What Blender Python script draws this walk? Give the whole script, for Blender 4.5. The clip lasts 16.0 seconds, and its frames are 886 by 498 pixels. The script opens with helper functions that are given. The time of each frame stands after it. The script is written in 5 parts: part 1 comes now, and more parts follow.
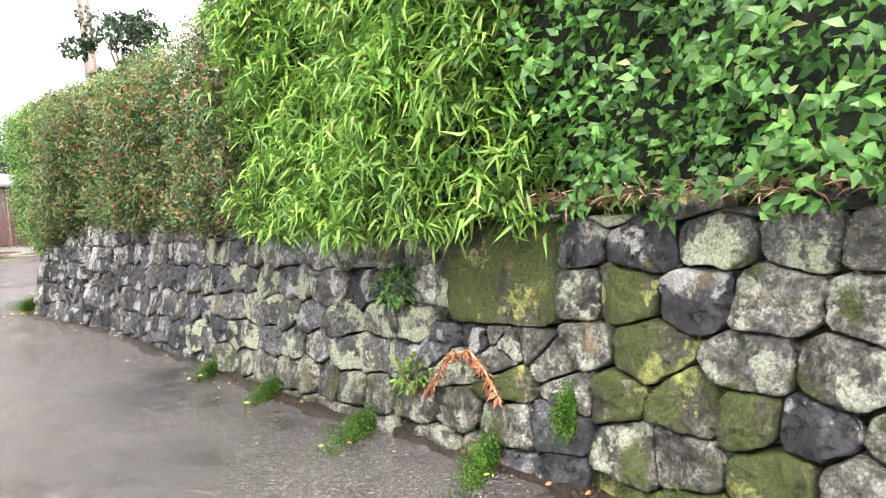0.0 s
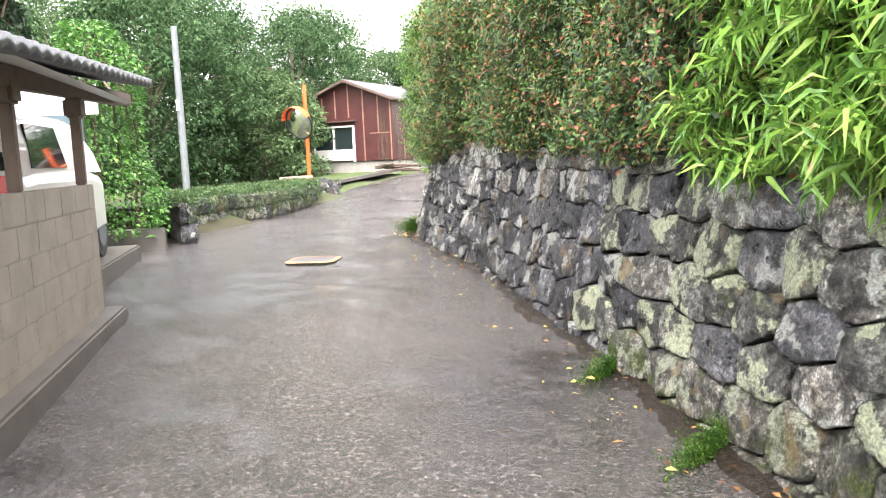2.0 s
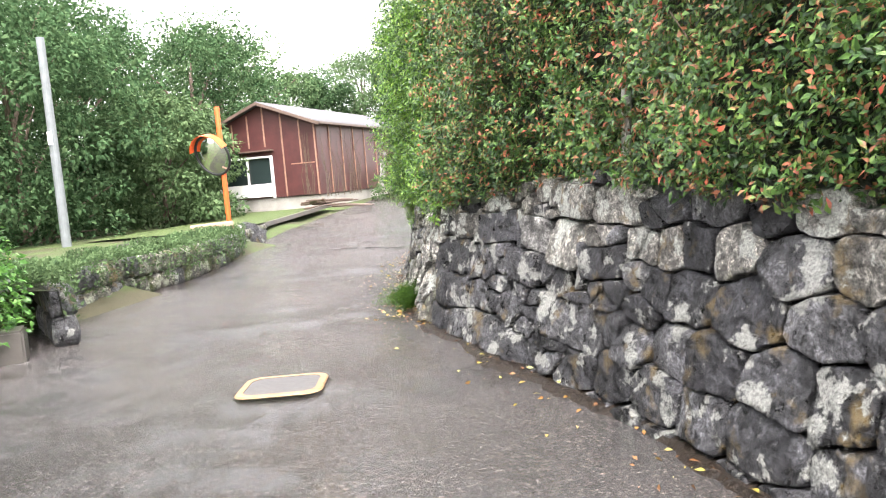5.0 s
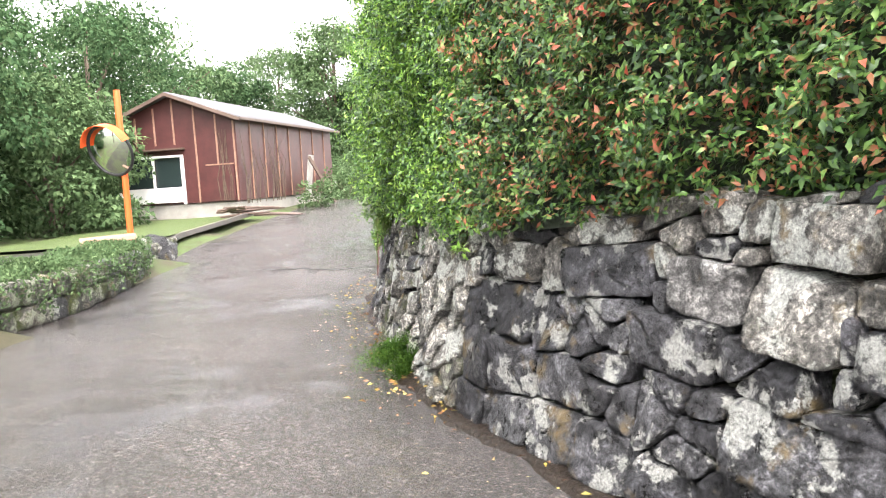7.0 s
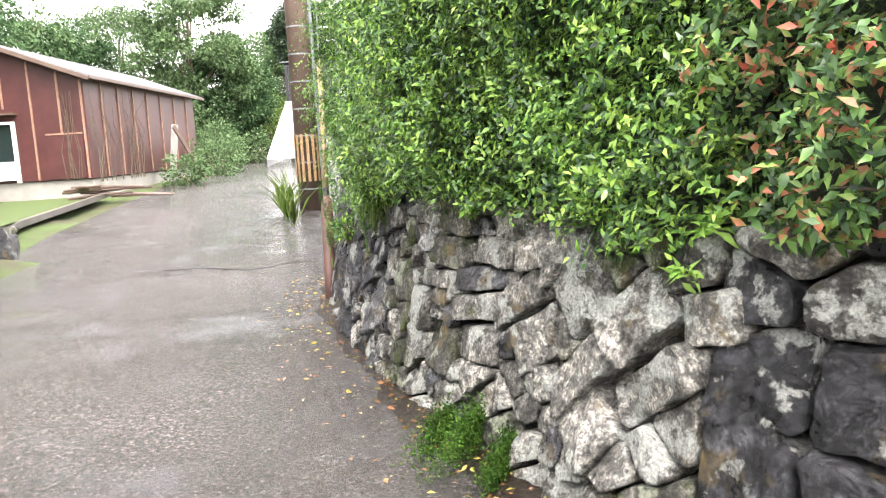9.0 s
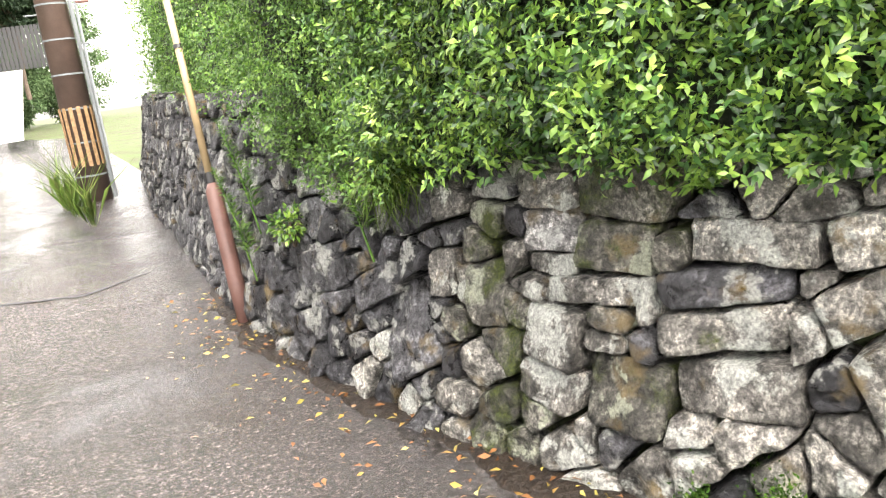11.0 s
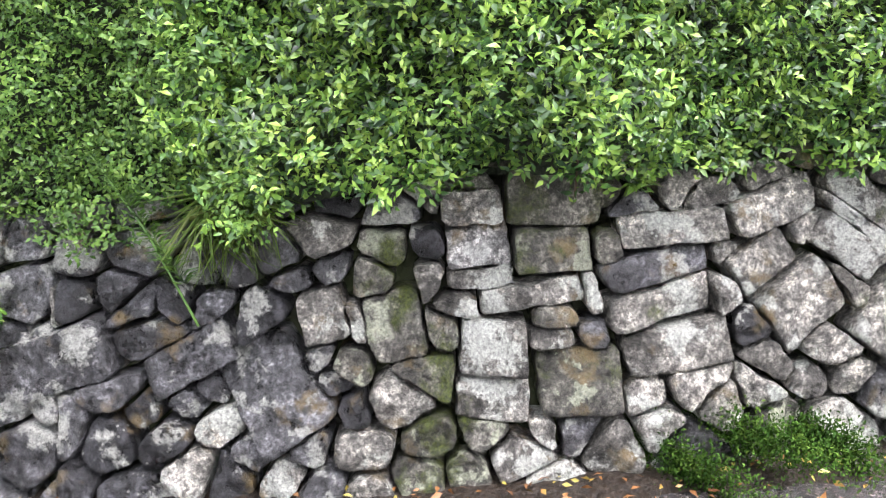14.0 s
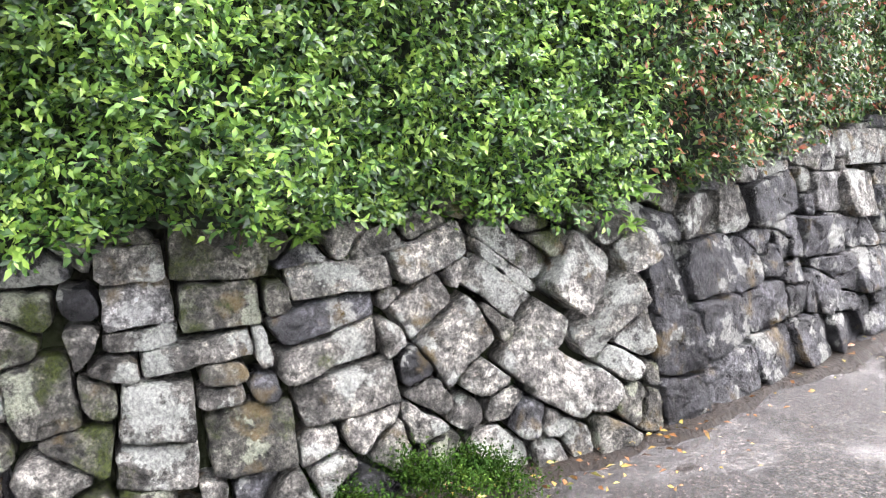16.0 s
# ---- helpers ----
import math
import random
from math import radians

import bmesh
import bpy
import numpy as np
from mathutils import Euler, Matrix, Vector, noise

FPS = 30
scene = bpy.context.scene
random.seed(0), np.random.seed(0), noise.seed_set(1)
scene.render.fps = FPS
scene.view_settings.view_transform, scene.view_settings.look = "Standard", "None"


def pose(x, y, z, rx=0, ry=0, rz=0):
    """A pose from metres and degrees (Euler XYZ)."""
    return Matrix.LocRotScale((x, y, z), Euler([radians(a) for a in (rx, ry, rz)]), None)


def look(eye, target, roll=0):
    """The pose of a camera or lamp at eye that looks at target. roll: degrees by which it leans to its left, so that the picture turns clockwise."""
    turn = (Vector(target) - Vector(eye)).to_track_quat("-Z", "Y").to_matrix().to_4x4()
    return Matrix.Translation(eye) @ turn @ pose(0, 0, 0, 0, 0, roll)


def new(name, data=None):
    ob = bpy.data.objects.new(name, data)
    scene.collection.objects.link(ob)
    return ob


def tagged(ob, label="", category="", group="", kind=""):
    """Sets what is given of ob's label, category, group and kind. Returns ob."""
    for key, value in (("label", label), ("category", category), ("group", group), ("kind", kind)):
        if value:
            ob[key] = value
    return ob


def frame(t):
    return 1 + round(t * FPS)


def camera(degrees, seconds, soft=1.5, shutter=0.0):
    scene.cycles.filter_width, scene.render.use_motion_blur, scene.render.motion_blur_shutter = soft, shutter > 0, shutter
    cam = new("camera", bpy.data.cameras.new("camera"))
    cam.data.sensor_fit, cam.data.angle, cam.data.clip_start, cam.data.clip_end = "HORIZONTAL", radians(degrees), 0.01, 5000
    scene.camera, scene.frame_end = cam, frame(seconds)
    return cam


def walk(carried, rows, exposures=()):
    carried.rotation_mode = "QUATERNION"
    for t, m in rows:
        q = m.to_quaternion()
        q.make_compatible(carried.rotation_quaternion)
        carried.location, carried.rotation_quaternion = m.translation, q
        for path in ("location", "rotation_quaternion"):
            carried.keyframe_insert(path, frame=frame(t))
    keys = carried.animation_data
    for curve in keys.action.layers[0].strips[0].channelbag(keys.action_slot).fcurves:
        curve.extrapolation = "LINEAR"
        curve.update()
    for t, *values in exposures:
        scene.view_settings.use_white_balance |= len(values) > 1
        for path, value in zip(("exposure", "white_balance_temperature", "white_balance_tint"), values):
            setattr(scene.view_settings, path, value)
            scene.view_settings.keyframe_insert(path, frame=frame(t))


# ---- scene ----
cam = camera(58.8, 16.0, soft=1.1)
PATH = [
    (0, (-0.052, 0.009, 0.518), (0.0, 2.005, 0.403), -5.2),
    (0.5, (-0.117, 0.584, 0.573), (-0.391, 2.556, 0.387), -6.1),
    (1, (-0.301, 1.245, 0.532), (-0.939, 3.134, 0.375), -2.1),
    (1.5, (-0.551, 1.999, 0.529), (-1.328, 3.831, 0.325), -2.1),
    (2, (-0.871, 2.574, 0.525), (-1.751, 4.354, 0.287), -2.5),
    (2.5, (-1.246, 3.144, 0.554), (-2.148, 4.914, 0.323), -4.6),
    (3, (-1.747, 3.631, 0.592), (-2.692, 5.381, 0.374), -4.3),
    (3.2, (-1.936, 3.85, 0.63), (-2.847, 5.618, 0.419), -5.1),
    (5.3, (-3.789, 6.0, 0.748), (-4.419, 7.889, 0.559), -4.4),
    (5.5, (-3.92, 6.258, 0.717), (-4.539, 8.15, 0.531), -4.3),
    (6, (-4.357, 6.9, 0.707), (-5.032, 8.773, 0.513), -3.7),
    (6.5, (-4.752, 7.401, 0.753), (-5.265, 9.324, 0.549), -4.5),
    (7, (-5.15, 7.946, 0.783), (-5.585, 9.889, 0.594), -3.5),
    (7.5, (-5.539, 8.482, 0.821), (-5.819, 10.454, 0.643), -3.7),
    (8, (-5.998, 9.15, 0.787), (-6.263, 11.123, 0.6), -1.5),
    (8.5, (-6.398, 9.661, 0.793), (-6.531, 11.644, 0.566), -2.6),
    (9, (-6.808, 10.198, 0.779), (-6.869, 12.178, 0.508), -3.3),
    (9.5, (-7.238, 10.657, 0.756), (-7.169, 12.637, 0.484), -3.8),
    (9.7, (-7.37, 10.852, 0.741), (-7.292, 12.829, 0.447), -3.7),
    (11.8, (-8.705, 12.727, 0.95), (-7.785, 14.425, 0.43), -7.5),
    (12, (-8.802, 12.881, 0.936), (-7.812, 14.541, 0.421), -6.3),
    (12.5, (-9.113, 13.154, 0.94), (-7.908, 14.674, 0.452), -4.8),
    (13, (-9.366, 13.404, 0.89), (-8.014, 14.8, 0.418), -6.5),
    (13.5, (-9.573, 13.525, 0.839), (-8.062, 14.761, 0.403), -7.5),
    (14, (-9.774, 13.59, 0.843), (-7.99, 14.399, 0.439), -4.9),
    (14.5, (-9.83, 13.569, 0.861), (-7.941, 14.089, 0.455), -4.4),
    (15, (-9.804, 13.52, 0.902), (-7.859, 13.774, 0.511), -3.9),
    (15.5, (-9.764, 13.457, 0.917), (-7.801, 13.574, 0.555), -3.5),
    (16, (-9.737, 13.47, 0.911), (-7.774, 13.547, 0.539), -2.6),
]
walk(cam, [(t, look(eye, target, roll)) for t, eye, target, roll in PATH], [(0, 3.05, 6650, 14), (9.7, 3.1, 6800, 14), (11.8, 3.35, 7200, 15), (12.5, 3.35, 6550, 18), (16, 3.25, 6400, 18)])

# ---- world and light: overcast, raining ----
world = bpy.data.worlds.new("overcast_sky")
scene.world = world
world.use_nodes = True
wn, wl = world.node_tree.nodes, world.node_tree.links
sky = wn.new("ShaderNodeTexSky")
sky.sky_type = "NISHITA"
sky.sun_disc = False
sky.sun_elevation, sky.sun_rotation = radians(58), radians(150)
sky.air_density, sky.dust_density, sky.ozone_density = 1.0, 3.0, 1.0
grey = wn.new("ShaderNodeHueSaturation")
grey.inputs["Saturation"].default_value = 0.12
wl.new(sky.outputs[0], grey.inputs["Color"])
wl.new(grey.outputs[0], wn["Background"].inputs["Color"])
wn["Background"].inputs["Strength"].default_value = 0.15
sun = new("sun", bpy.data.lights.new("sun", "SUN"))
sun.data.energy, sun.data.angle, sun.data.color = 0.6, radians(60), (1.0, 0.97, 0.92)
sun.matrix_world = look((6, -12, 30), (0, 0, 0))

# ---- materials ----


def nodes_of(name):
    mat = bpy.data.materials.new(name)
    mat.use_nodes = True
    nt = mat.node_tree
    return mat, nt.nodes, nt.links, nt.nodes["Principled BSDF"]


def texture(n, l, kind, scale, detail=6.0, rough=0.6):
    """A noise or Voronoi texture fixed in the place, in metres."""
    co = n.new("ShaderNodeNewGeometry")
    tx = n.new(kind)
    tx.inputs["Scale"].default_value = scale
    if kind == "ShaderNodeTexNoise":
        tx.inputs["Detail"].default_value, tx.inputs["Roughness"].default_value = detail, rough
    l.new(co.outputs["Position"], tx.inputs["Vector"])
    return tx


def ramp(n, l, src, stops, constant=False):
    r = n.new("ShaderNodeValToRGB")
    e = r.color_ramp.elements
    r.color_ramp.interpolation = "CONSTANT" if constant else "LINEAR"
    while len(e) < len(stops):
        e.new(0.5)
    for el, (p, c) in zip(e, stops):
        el.position = p
        el.color = (*c, 1) if isinstance(c, tuple) else (c, c, c, 1)
    l.new(src, r.inputs[0])
    return r.outputs[0]


def blend(n, l, fac, a, b, mode="MIX"):
    m = n.new("ShaderNodeMix")
    m.data_type, m.blend_type = "RGBA", mode
    for sock, v in ((m.inputs[0], fac), (m.inputs[6], a), (m.inputs[7], b)):
        if isinstance(v, (int, float)):
            sock.default_value = v
        elif isinstance(v, tuple):
            sock.default_value = (*v, 1)
        else:
            l.new(v, sock)
    return m.outputs[2]


def bumped(n, l, bsdf, src, strength, dist=0.01, after=None):
    b = n.new("ShaderNodeBump")
    b.inputs["Strength"].default_value, b.inputs["Distance"].default_value = strength, dist
    l.new(src, b.inputs["Height"])
    if after:
        l.new(after, b.inputs["Normal"])
    l.new(b.outputs[0], bsdf.inputs["Normal"])
    return b.outputs[0]


def plain(name, col, rough=0.6, metal=0.0, var=0.25, scale=6.0, bump=0.2, fine=60.0):
    """Paint, wood, metal or concrete with wear at two scales."""
    mat, n, l, b = nodes_of(name)
    a, c = texture(n, l, "ShaderNodeTexNoise", scale), texture(n, l, "ShaderNodeTexNoise", fine, 4)
    dark, light = tuple(v * (1 - var) for v in col), tuple(min(1, v * (1 + var)) for v in col)
    base = ramp(n, l, a.outputs[0], [(0.3, dark), (0.7, light)])
    l.new(blend(n, l, 0.25, base, ramp(n, l, c.outputs[0], [(0.3, dark), (0.7, light)])), b.inputs["Base Color"])
    b.inputs["Roughness"].default_value, b.inputs["Metallic"].default_value = rough, metal
    bumped(n, l, b, c.outputs[0], bump, 0.004)
    return mat


def stone(name, tones, lichen, lichen_at, moss_at, rough=0.55):
    """Weathered wet basalt: tone by stone, pale crusty lichen in blotches, moss in cushions."""
    mat, n, l, b = nodes_of(name)
    info = n.new("ShaderNodeObjectInfo")
    tone = ramp(n, l, info.outputs["Random"], [(i / max(1, len(tones) - 1), c) for i, c in enumerate(tones)])
    big, mid, fine = (texture(n, l, "ShaderNodeTexNoise", s, 8, 0.68) for s in (3.4, 8.0, 80.0))
    base = blend(n, l, 0.9, tone, ramp(n, l, mid.outputs[0], [(0.38, 0.18), (0.5, 0.75), (0.6, 1.6)]), "MULTIPLY")
    base = blend(n, l, 0.7, base, ramp(n, l, fine.outputs[0], [(0.36, 0.15), (0.64, 1.8)]), "MULTIPLY")
    rasp = texture(n, l, "ShaderNodeTexNoise", 30.0, 6, 0.75)
    base = blend(n, l, 0.85, base, ramp(n, l, rasp.outputs[0], [(0.38, 0.2), (0.5, 0.95), (0.62, 2.2)]), "MULTIPLY")
    soak = texture(n, l, "ShaderNodeTexNoise", 1.6, 5, 0.65)
    base = blend(n, l, 0.8, base, ramp(n, l, soak.outputs[0], [(0.42, 0.6), (0.58, 1.2)]), "MULTIPLY")
    ochre = texture(n, l, "ShaderNodeTexNoise", 4.7, 5, 0.6)
    base = blend(n, l, ramp(n, l, ochre.outputs[0], [(0.58, 0.0), (0.68, 0.55)]), base, (0.34, 0.24, 0.09))
    spots = texture(n, l, "ShaderNodeTexNoise", 4.6, 9, 0.66)
    crust = ramp(n, l, spots.outputs[0], [(lichen_at, 0.0), (lichen_at + 0.035, 0.95)])
    pale = ramp(n, l, fine.outputs[0], [(0.34, tuple(v * 0.4 for v in lichen)), (0.6, tuple(min(0.85, v * 1.1) for v in lichen))])
    base = blend(n, l, crust, base, blend(n, l, 0.6, pale, ramp(n, l, rasp.outputs[0], [(0.36, 0.35), (0.52, 1.05)]), "MULTIPLY"))
    dots = texture(n, l, "ShaderNodeTexVoronoi", 23.0)
    few = ramp(n, l, soak.outputs[0], [(0.5, 0.0), (0.6, 1.0)])
    base = blend(n, l, blend(n, l, 1.0, ramp(n, l, dots.outputs["Distance"], [(0.1, 0.8), (0.16, 0.0)]), few, "MULTIPLY"), base, tuple(v * 0.9 for v in lichen))
    green = ramp(n, l, big.outputs[0], [(moss_at, 0.0), (moss_at + 0.09, 1.0)])
    mosses = ramp(n, l, fine.outputs[0], [(0.36, (0.02, 0.03, 0.006)), (0.5, (0.06, 0.08, 0.014)), (0.64, (0.14, 0.17, 0.03))])
    l.new(blend(n, l, green, base, mosses), b.inputs["Base Color"])
    l.new(ramp(n, l, mid.outputs[0], [(0.35, rough - 0.2), (0.65, rough + 0.25)]), b.inputs["Roughness"])
    grain = texture(n, l, "ShaderNodeTexNoise", 24.0, 6, 0.7)
    first = bumped(n, l, b, grain.outputs[0], 1.0, 0.1)
    bumped(n, l, b, fine.outputs[0], 1.0, 0.02, first)
    return mat


def leaf(name, stops, rough=0.32, through_light=0.3, gloss=0.38):
    """Leaves: each one its own tone."""
    mat, n, l, b = nodes_of(name)
    geo = n.new("ShaderNodeNewGeometry")
    clump = texture(n, l, "ShaderNodeTexNoise", 9.0, 2)
    spread = n.new("ShaderNodeMapRange")
    spread.inputs[1].default_value, spread.inputs[2].default_value = 0.3, 0.7
    l.new(clump.outputs[0], spread.inputs[0])
    mean = n.new("ShaderNodeMix")
    mean.inputs[0].default_value = 0.45
    l.new(geo.outputs["Random Per Island"], mean.inputs[2])
    l.new(spread.outputs[0], mean.inputs[3])
    col = ramp(n, l, mean.outputs[0], stops)
    patch = texture(n, l, "ShaderNodeTexNoise", 1.7, 3)
    col = blend(n, l, 0.75, col, ramp(n, l, patch.outputs[0], [(0.3, 0.5), (0.7, 1.25)]), "MULTIPLY")
    l.new(col, b.inputs["Base Color"])
    b.inputs["Roughness"].default_value = rough
    b.inputs["Specular IOR Level"].default_value = gloss
    tr = n.new("ShaderNodeBsdfTranslucent")
    l.new(col, tr.inputs["Color"])
    mx = n.new("ShaderNodeMixShader")
    mx.inputs[0].default_value = through_light
    l.new(b.outputs[0], mx.inputs[1])
    l.new(tr.outputs[0], mx.inputs[2])
    l.new(mx.outputs[0], n["Material Output"].inputs["Surface"])
    return mat


def road_material():
    """Wet worn concrete and asphalt: shallow films of water lie smooth between rough patches."""
    mat, n, l, b = nodes_of("wet_road")
    big, mid, fine = (texture(n, l, "ShaderNodeTexNoise", s, 6, 0.6) for s in (0.45, 2.2, 75.0))
    base = ramp(n, l, mid.outputs[0], [(0.3, (0.013, 0.011, 0.01)), (0.7, (0.052, 0.042, 0.037))])
    base = blend(n, l, 0.6, base, ramp(n, l, big.outputs[0], [(0.38, (0.016, 0.014, 0.013)), (0.62, (0.065, 0.055, 0.05))]))
    grit = texture(n, l, "ShaderNodeTexNoise", 38.0, 5, 0.75)
    base = blend(n, l, 0.95, base, ramp(n, l, fine.outputs[0], [(0.4, 0.15), (0.6, 2.2)]), "MULTIPLY")
    base = blend(n, l, 0.95, base, ramp(n, l, grit.outputs[0], [(0.4, 0.1), (0.52, 0.8), (0.62, 3.0)]), "MULTIPLY")
    l.new(base, b.inputs["Base Color"])
    film = n.new("ShaderNodeMath")
    film.operation = "ADD"
    half = n.new("ShaderNodeMath")
    half.operation = "MULTIPLY"
    half.inputs[1].default_value = 0.5
    l.new(film.outputs[0], half.inputs[0])
    l.new(big.outputs[0], film.inputs[0])
    l.new(mid.outputs[0], film.inputs[1])
    l.new(ramp(n, l, half.outputs[0], [(0.455, 0.05), (0.545, 0.22)]), b.inputs["Roughness"])
    b.inputs["Specular IOR Level"].default_value = 1.0
    drops = texture(n, l, "ShaderNodeTexNoise", 30.0, 4, 0.7)
    grain = n.new("ShaderNodeMath")
    grain.operation = "MULTIPLY_ADD"
    grain.inputs[1].default_value = 0.6
    l.new(fine.outputs[0], grain.inputs[0])
    l.new(drops.outputs[0], grain.inputs[2])
    first = bumped(n, l, b, mid.outputs[0], 0.3, 0.03)
    rough = n.new("ShaderNodeBump")
    rough.inputs["Distance"].default_value = 0.035
    l.new(ramp(n, l, half.outputs[0], [(0.42, 0.35), (0.5, 1.0)]), rough.inputs["Strength"])
    l.new(grain.outputs[0], rough.inputs["Height"])
    l.new(first, rough.inputs["Normal"])
    l.new(rough.outputs[0], b.inputs["Normal"])
    # the film of rain water over it
    b.inputs["IOR"].default_value = 1.5
    b.inputs["Coat Weight"].default_value, b.inputs["Coat Roughness"].default_value, b.inputs["Coat IOR"].default_value = 0.5, 0.1, 1.35
    l.new(rough.outputs[0], b.inputs["Coat Normal"])
    return mat


def soil_material(name, a, c, grass=None):
    mat, n, l, b = nodes_of(name)
    big, fine = texture(n, l, "ShaderNodeTexNoise", 1.2, 6), texture(n, l, "ShaderNodeTexNoise", 35.0, 6)
    base = ramp(n, l, fine.outputs[0], [(0.3, a), (0.7, c)])
    if grass:
        base = blend(n, l, ramp(n, l, big.outputs[0], [(0.4, 0.0), (0.6, 1.0)]), base, grass)
    l.new(base, b.inputs["Base Color"])
    b.inputs["Roughness"].default_value = 0.75
    bumped(n, l, b, fine.outputs[0], 0.9, 0.03)
    return mat


M_ROAD = road_material()
M_SOIL = soil_material("wet_soil", (0.015, 0.012, 0.009), (0.06, 0.045, 0.03))
M_GROUND = soil_material("weedy_ground", (0.03, 0.03, 0.012), (0.07, 0.06, 0.03), (0.06, 0.10, 0.02))
M_GRASSY = soil_material("short_grass", (0.03, 0.05, 0.012), (0.09, 0.13, 0.03))
M_GUTTER = soil_material("damp_soil", (0.008, 0.006, 0.004), (0.03, 0.02, 0.013))
M_GUTTER.node_tree.nodes["Principled BSDF"].inputs["Roughness"].default_value = 0.3
M_GUTTER.node_tree.nodes["Principled BSDF"].inputs["Specular IOR Level"].default_value = 0.3
# soil and moss, toned near black to paint shade into the stone gaps
M_JOINT = soil_material("mossy_shaded_joint", (0.005, 0.005, 0.004), (0.03, 0.027, 0.016), (0.03, 0.04, 0.01))
M_STONE_DARK = stone("dark_wet_stone", [(0.04, 0.04, 0.045), (0.09, 0.09, 0.098), (0.17, 0.17, 0.18)], (0.56, 0.57, 0.53), 0.55, 0.68, 0.4)
M_STONE_PALE = stone("lichened_stone", [(0.17, 0.162, 0.145), (0.31, 0.295, 0.265), (0.46, 0.44, 0.395)], (0.72, 0.74, 0.68), 0.525, 0.62)
M_STONE_MOSS = stone("mossy_stone", [(0.13, 0.125, 0.105), (0.24, 0.23, 0.20)], (0.52, 0.55, 0.42), 0.54, 0.52)
M_STONE_LIME = stone("yellow_lichened_stone", [(0.11, 0.11, 0.10), (0.23, 0.225, 0.20)], (0.62, 0.67, 0.46), 0.50, 0.60)
M_STONE_SLIME = stone("moss_covered_stone", [(0.10, 0.10, 0.06), (0.12, 0.11, 0.07)], (0.45, 0.47, 0.14), 0.53, 0.42)
M_FLAT = stone("flat_grey_stone", [(0.40, 0.39, 0.38), (0.44, 0.43, 0.41)], (0.72, 0.73, 0.7), 0.57, 0.8)
M_MOSSPAD = soil_material("moss_cushion", (0.03, 0.05, 0.006), (0.16, 0.19, 0.02))
M_PHOTINIA = leaf("photinia_leaves", [(0.1, (0.012, 0.03, 0.012)), (0.32, (0.035, 0.085, 0.024)), (0.56, (0.09, 0.18, 0.04)), (0.68, (0.18, 0.28, 0.07)), (0.72, (0.30, 0.15, 0.07)), (0.82, (0.38, 0.14, 0.08)), (0.95, (0.58, 0.11, 0.07))], 0.34, 0.22, 0.34)
M_BRIGHT = leaf("bright_shrub_leaves", [(0.15, (0.01, 0.035, 0.012)), (0.4, (0.055, 0.14, 0.03)), (0.62, (0.19, 0.36, 0.055)), (0.92, (0.42, 0.60, 0.12))], 0.3, 0.2, 0.5)
M_FINE = leaf("fine_shrub_leaves", [(0.1, (0.03, 0.08, 0.02)), (0.5, (0.12, 0.25, 0.05)), (0.9, (0.30, 0.48, 0.10))])
M_BAMBOO = leaf("dwarf_bamboo_leaves", [(0.1, (0.06, 0.15, 0.03)), (0.5, (0.18, 0.36, 0.06)), (0.8, (0.33, 0.52, 0.10)), (0.92, (0.46, 0.38, 0.18))])
M_VINE = leaf("vine_leaves", [(0.1, (0.02, 0.06, 0.016)), (0.5, (0.08, 0.21, 0.04)), (0.85, (0.19, 0.38, 0.09)), (0.95, (0.40, 0.26, 0.12))])
M_TREE = leaf("wet_tree_leaves", [(0.0, (0.026, 0.056, 0.026)), (0.5, (0.06, 0.115, 0.05)), (1.0, (0.12, 0.18, 0.085))], 0.8, 0.3, 0.05)
M_TREE_PALE = leaf("pale_tree_leaves", [(0.0, (0.05, 0.09, 0.042)), (0.5, (0.10, 0.16, 0.072)), (1.0, (0.17, 0.24, 0.115))], 0.8, 0.3, 0.05)
M_TREE_DARK = leaf("dark_pine_needles", [(0.0, (0.012, 0.03, 0.016)), (1.0, (0.05, 0.085, 0.04))], 0.6)
M_GRASS = leaf("grass_blades", [(0.0, (0.06, 0.13, 0.02)), (0.6, (0.16, 0.26, 0.05)), (1.0, (0.32, 0.34, 0.12))])
M_MOSSLEAF = leaf("moss_fronds", [(0.1, (0.018, 0.05, 0.008)), (0.5, (0.045, 0.11, 0.016)), (0.9, (0.11, 0.19, 0.03))], 0.7, 0.2, 0.1)
M_LITTER = leaf("fallen_leaves", [(0.0, (0.12, 0.05, 0.02)), (0.5, (0.3, 0.14, 0.05)), (0.75, (0.45, 0.38, 0.08)), (1.0, (0.5, 0.5, 0.18))], 0.35, 0.1)
M_STRAW = leaf("dead_straw", [(0.0, (0.3, 0.17, 0.1)), (0.6, (0.55, 0.37, 0.24)), (1.0, (0.7, 0.52, 0.36))], 0.6, 0.1, 0.2)
M_DEAD = leaf("dead_frond_leaves", [(0.0, (0.16, 0.06, 0.03)), (1.0, (0.36, 0.15, 0.08))], 0.6, 0.15, 0.2)
M_SHOOT = leaf("young_shoot_leaves", [(0.0, (0.16, 0.34, 0.06)), (1.0, (0.40, 0.62, 0.14))], 0.3, 0.3, 0.5)
M_TWIG = plain("bark", (0.09, 0.065, 0.045), 0.8, 0, 0.4, 9, 0.8)
# near-black green: the shade inside a hedge, put into the colour
M_BODY = soil_material("hedge_inner_shade", (0.006, 0.012, 0.005), (0.02, 0.03, 0.012))
M_BLOCK = plain("concrete_block", (0.25, 0.215, 0.175), 0.75, 0, 0.22, 3.5, 0.5)
M_CONC = plain("weathered_concrete", (0.30, 0.285, 0.26), 0.6, 0, 0.3, 2.0, 0.4)
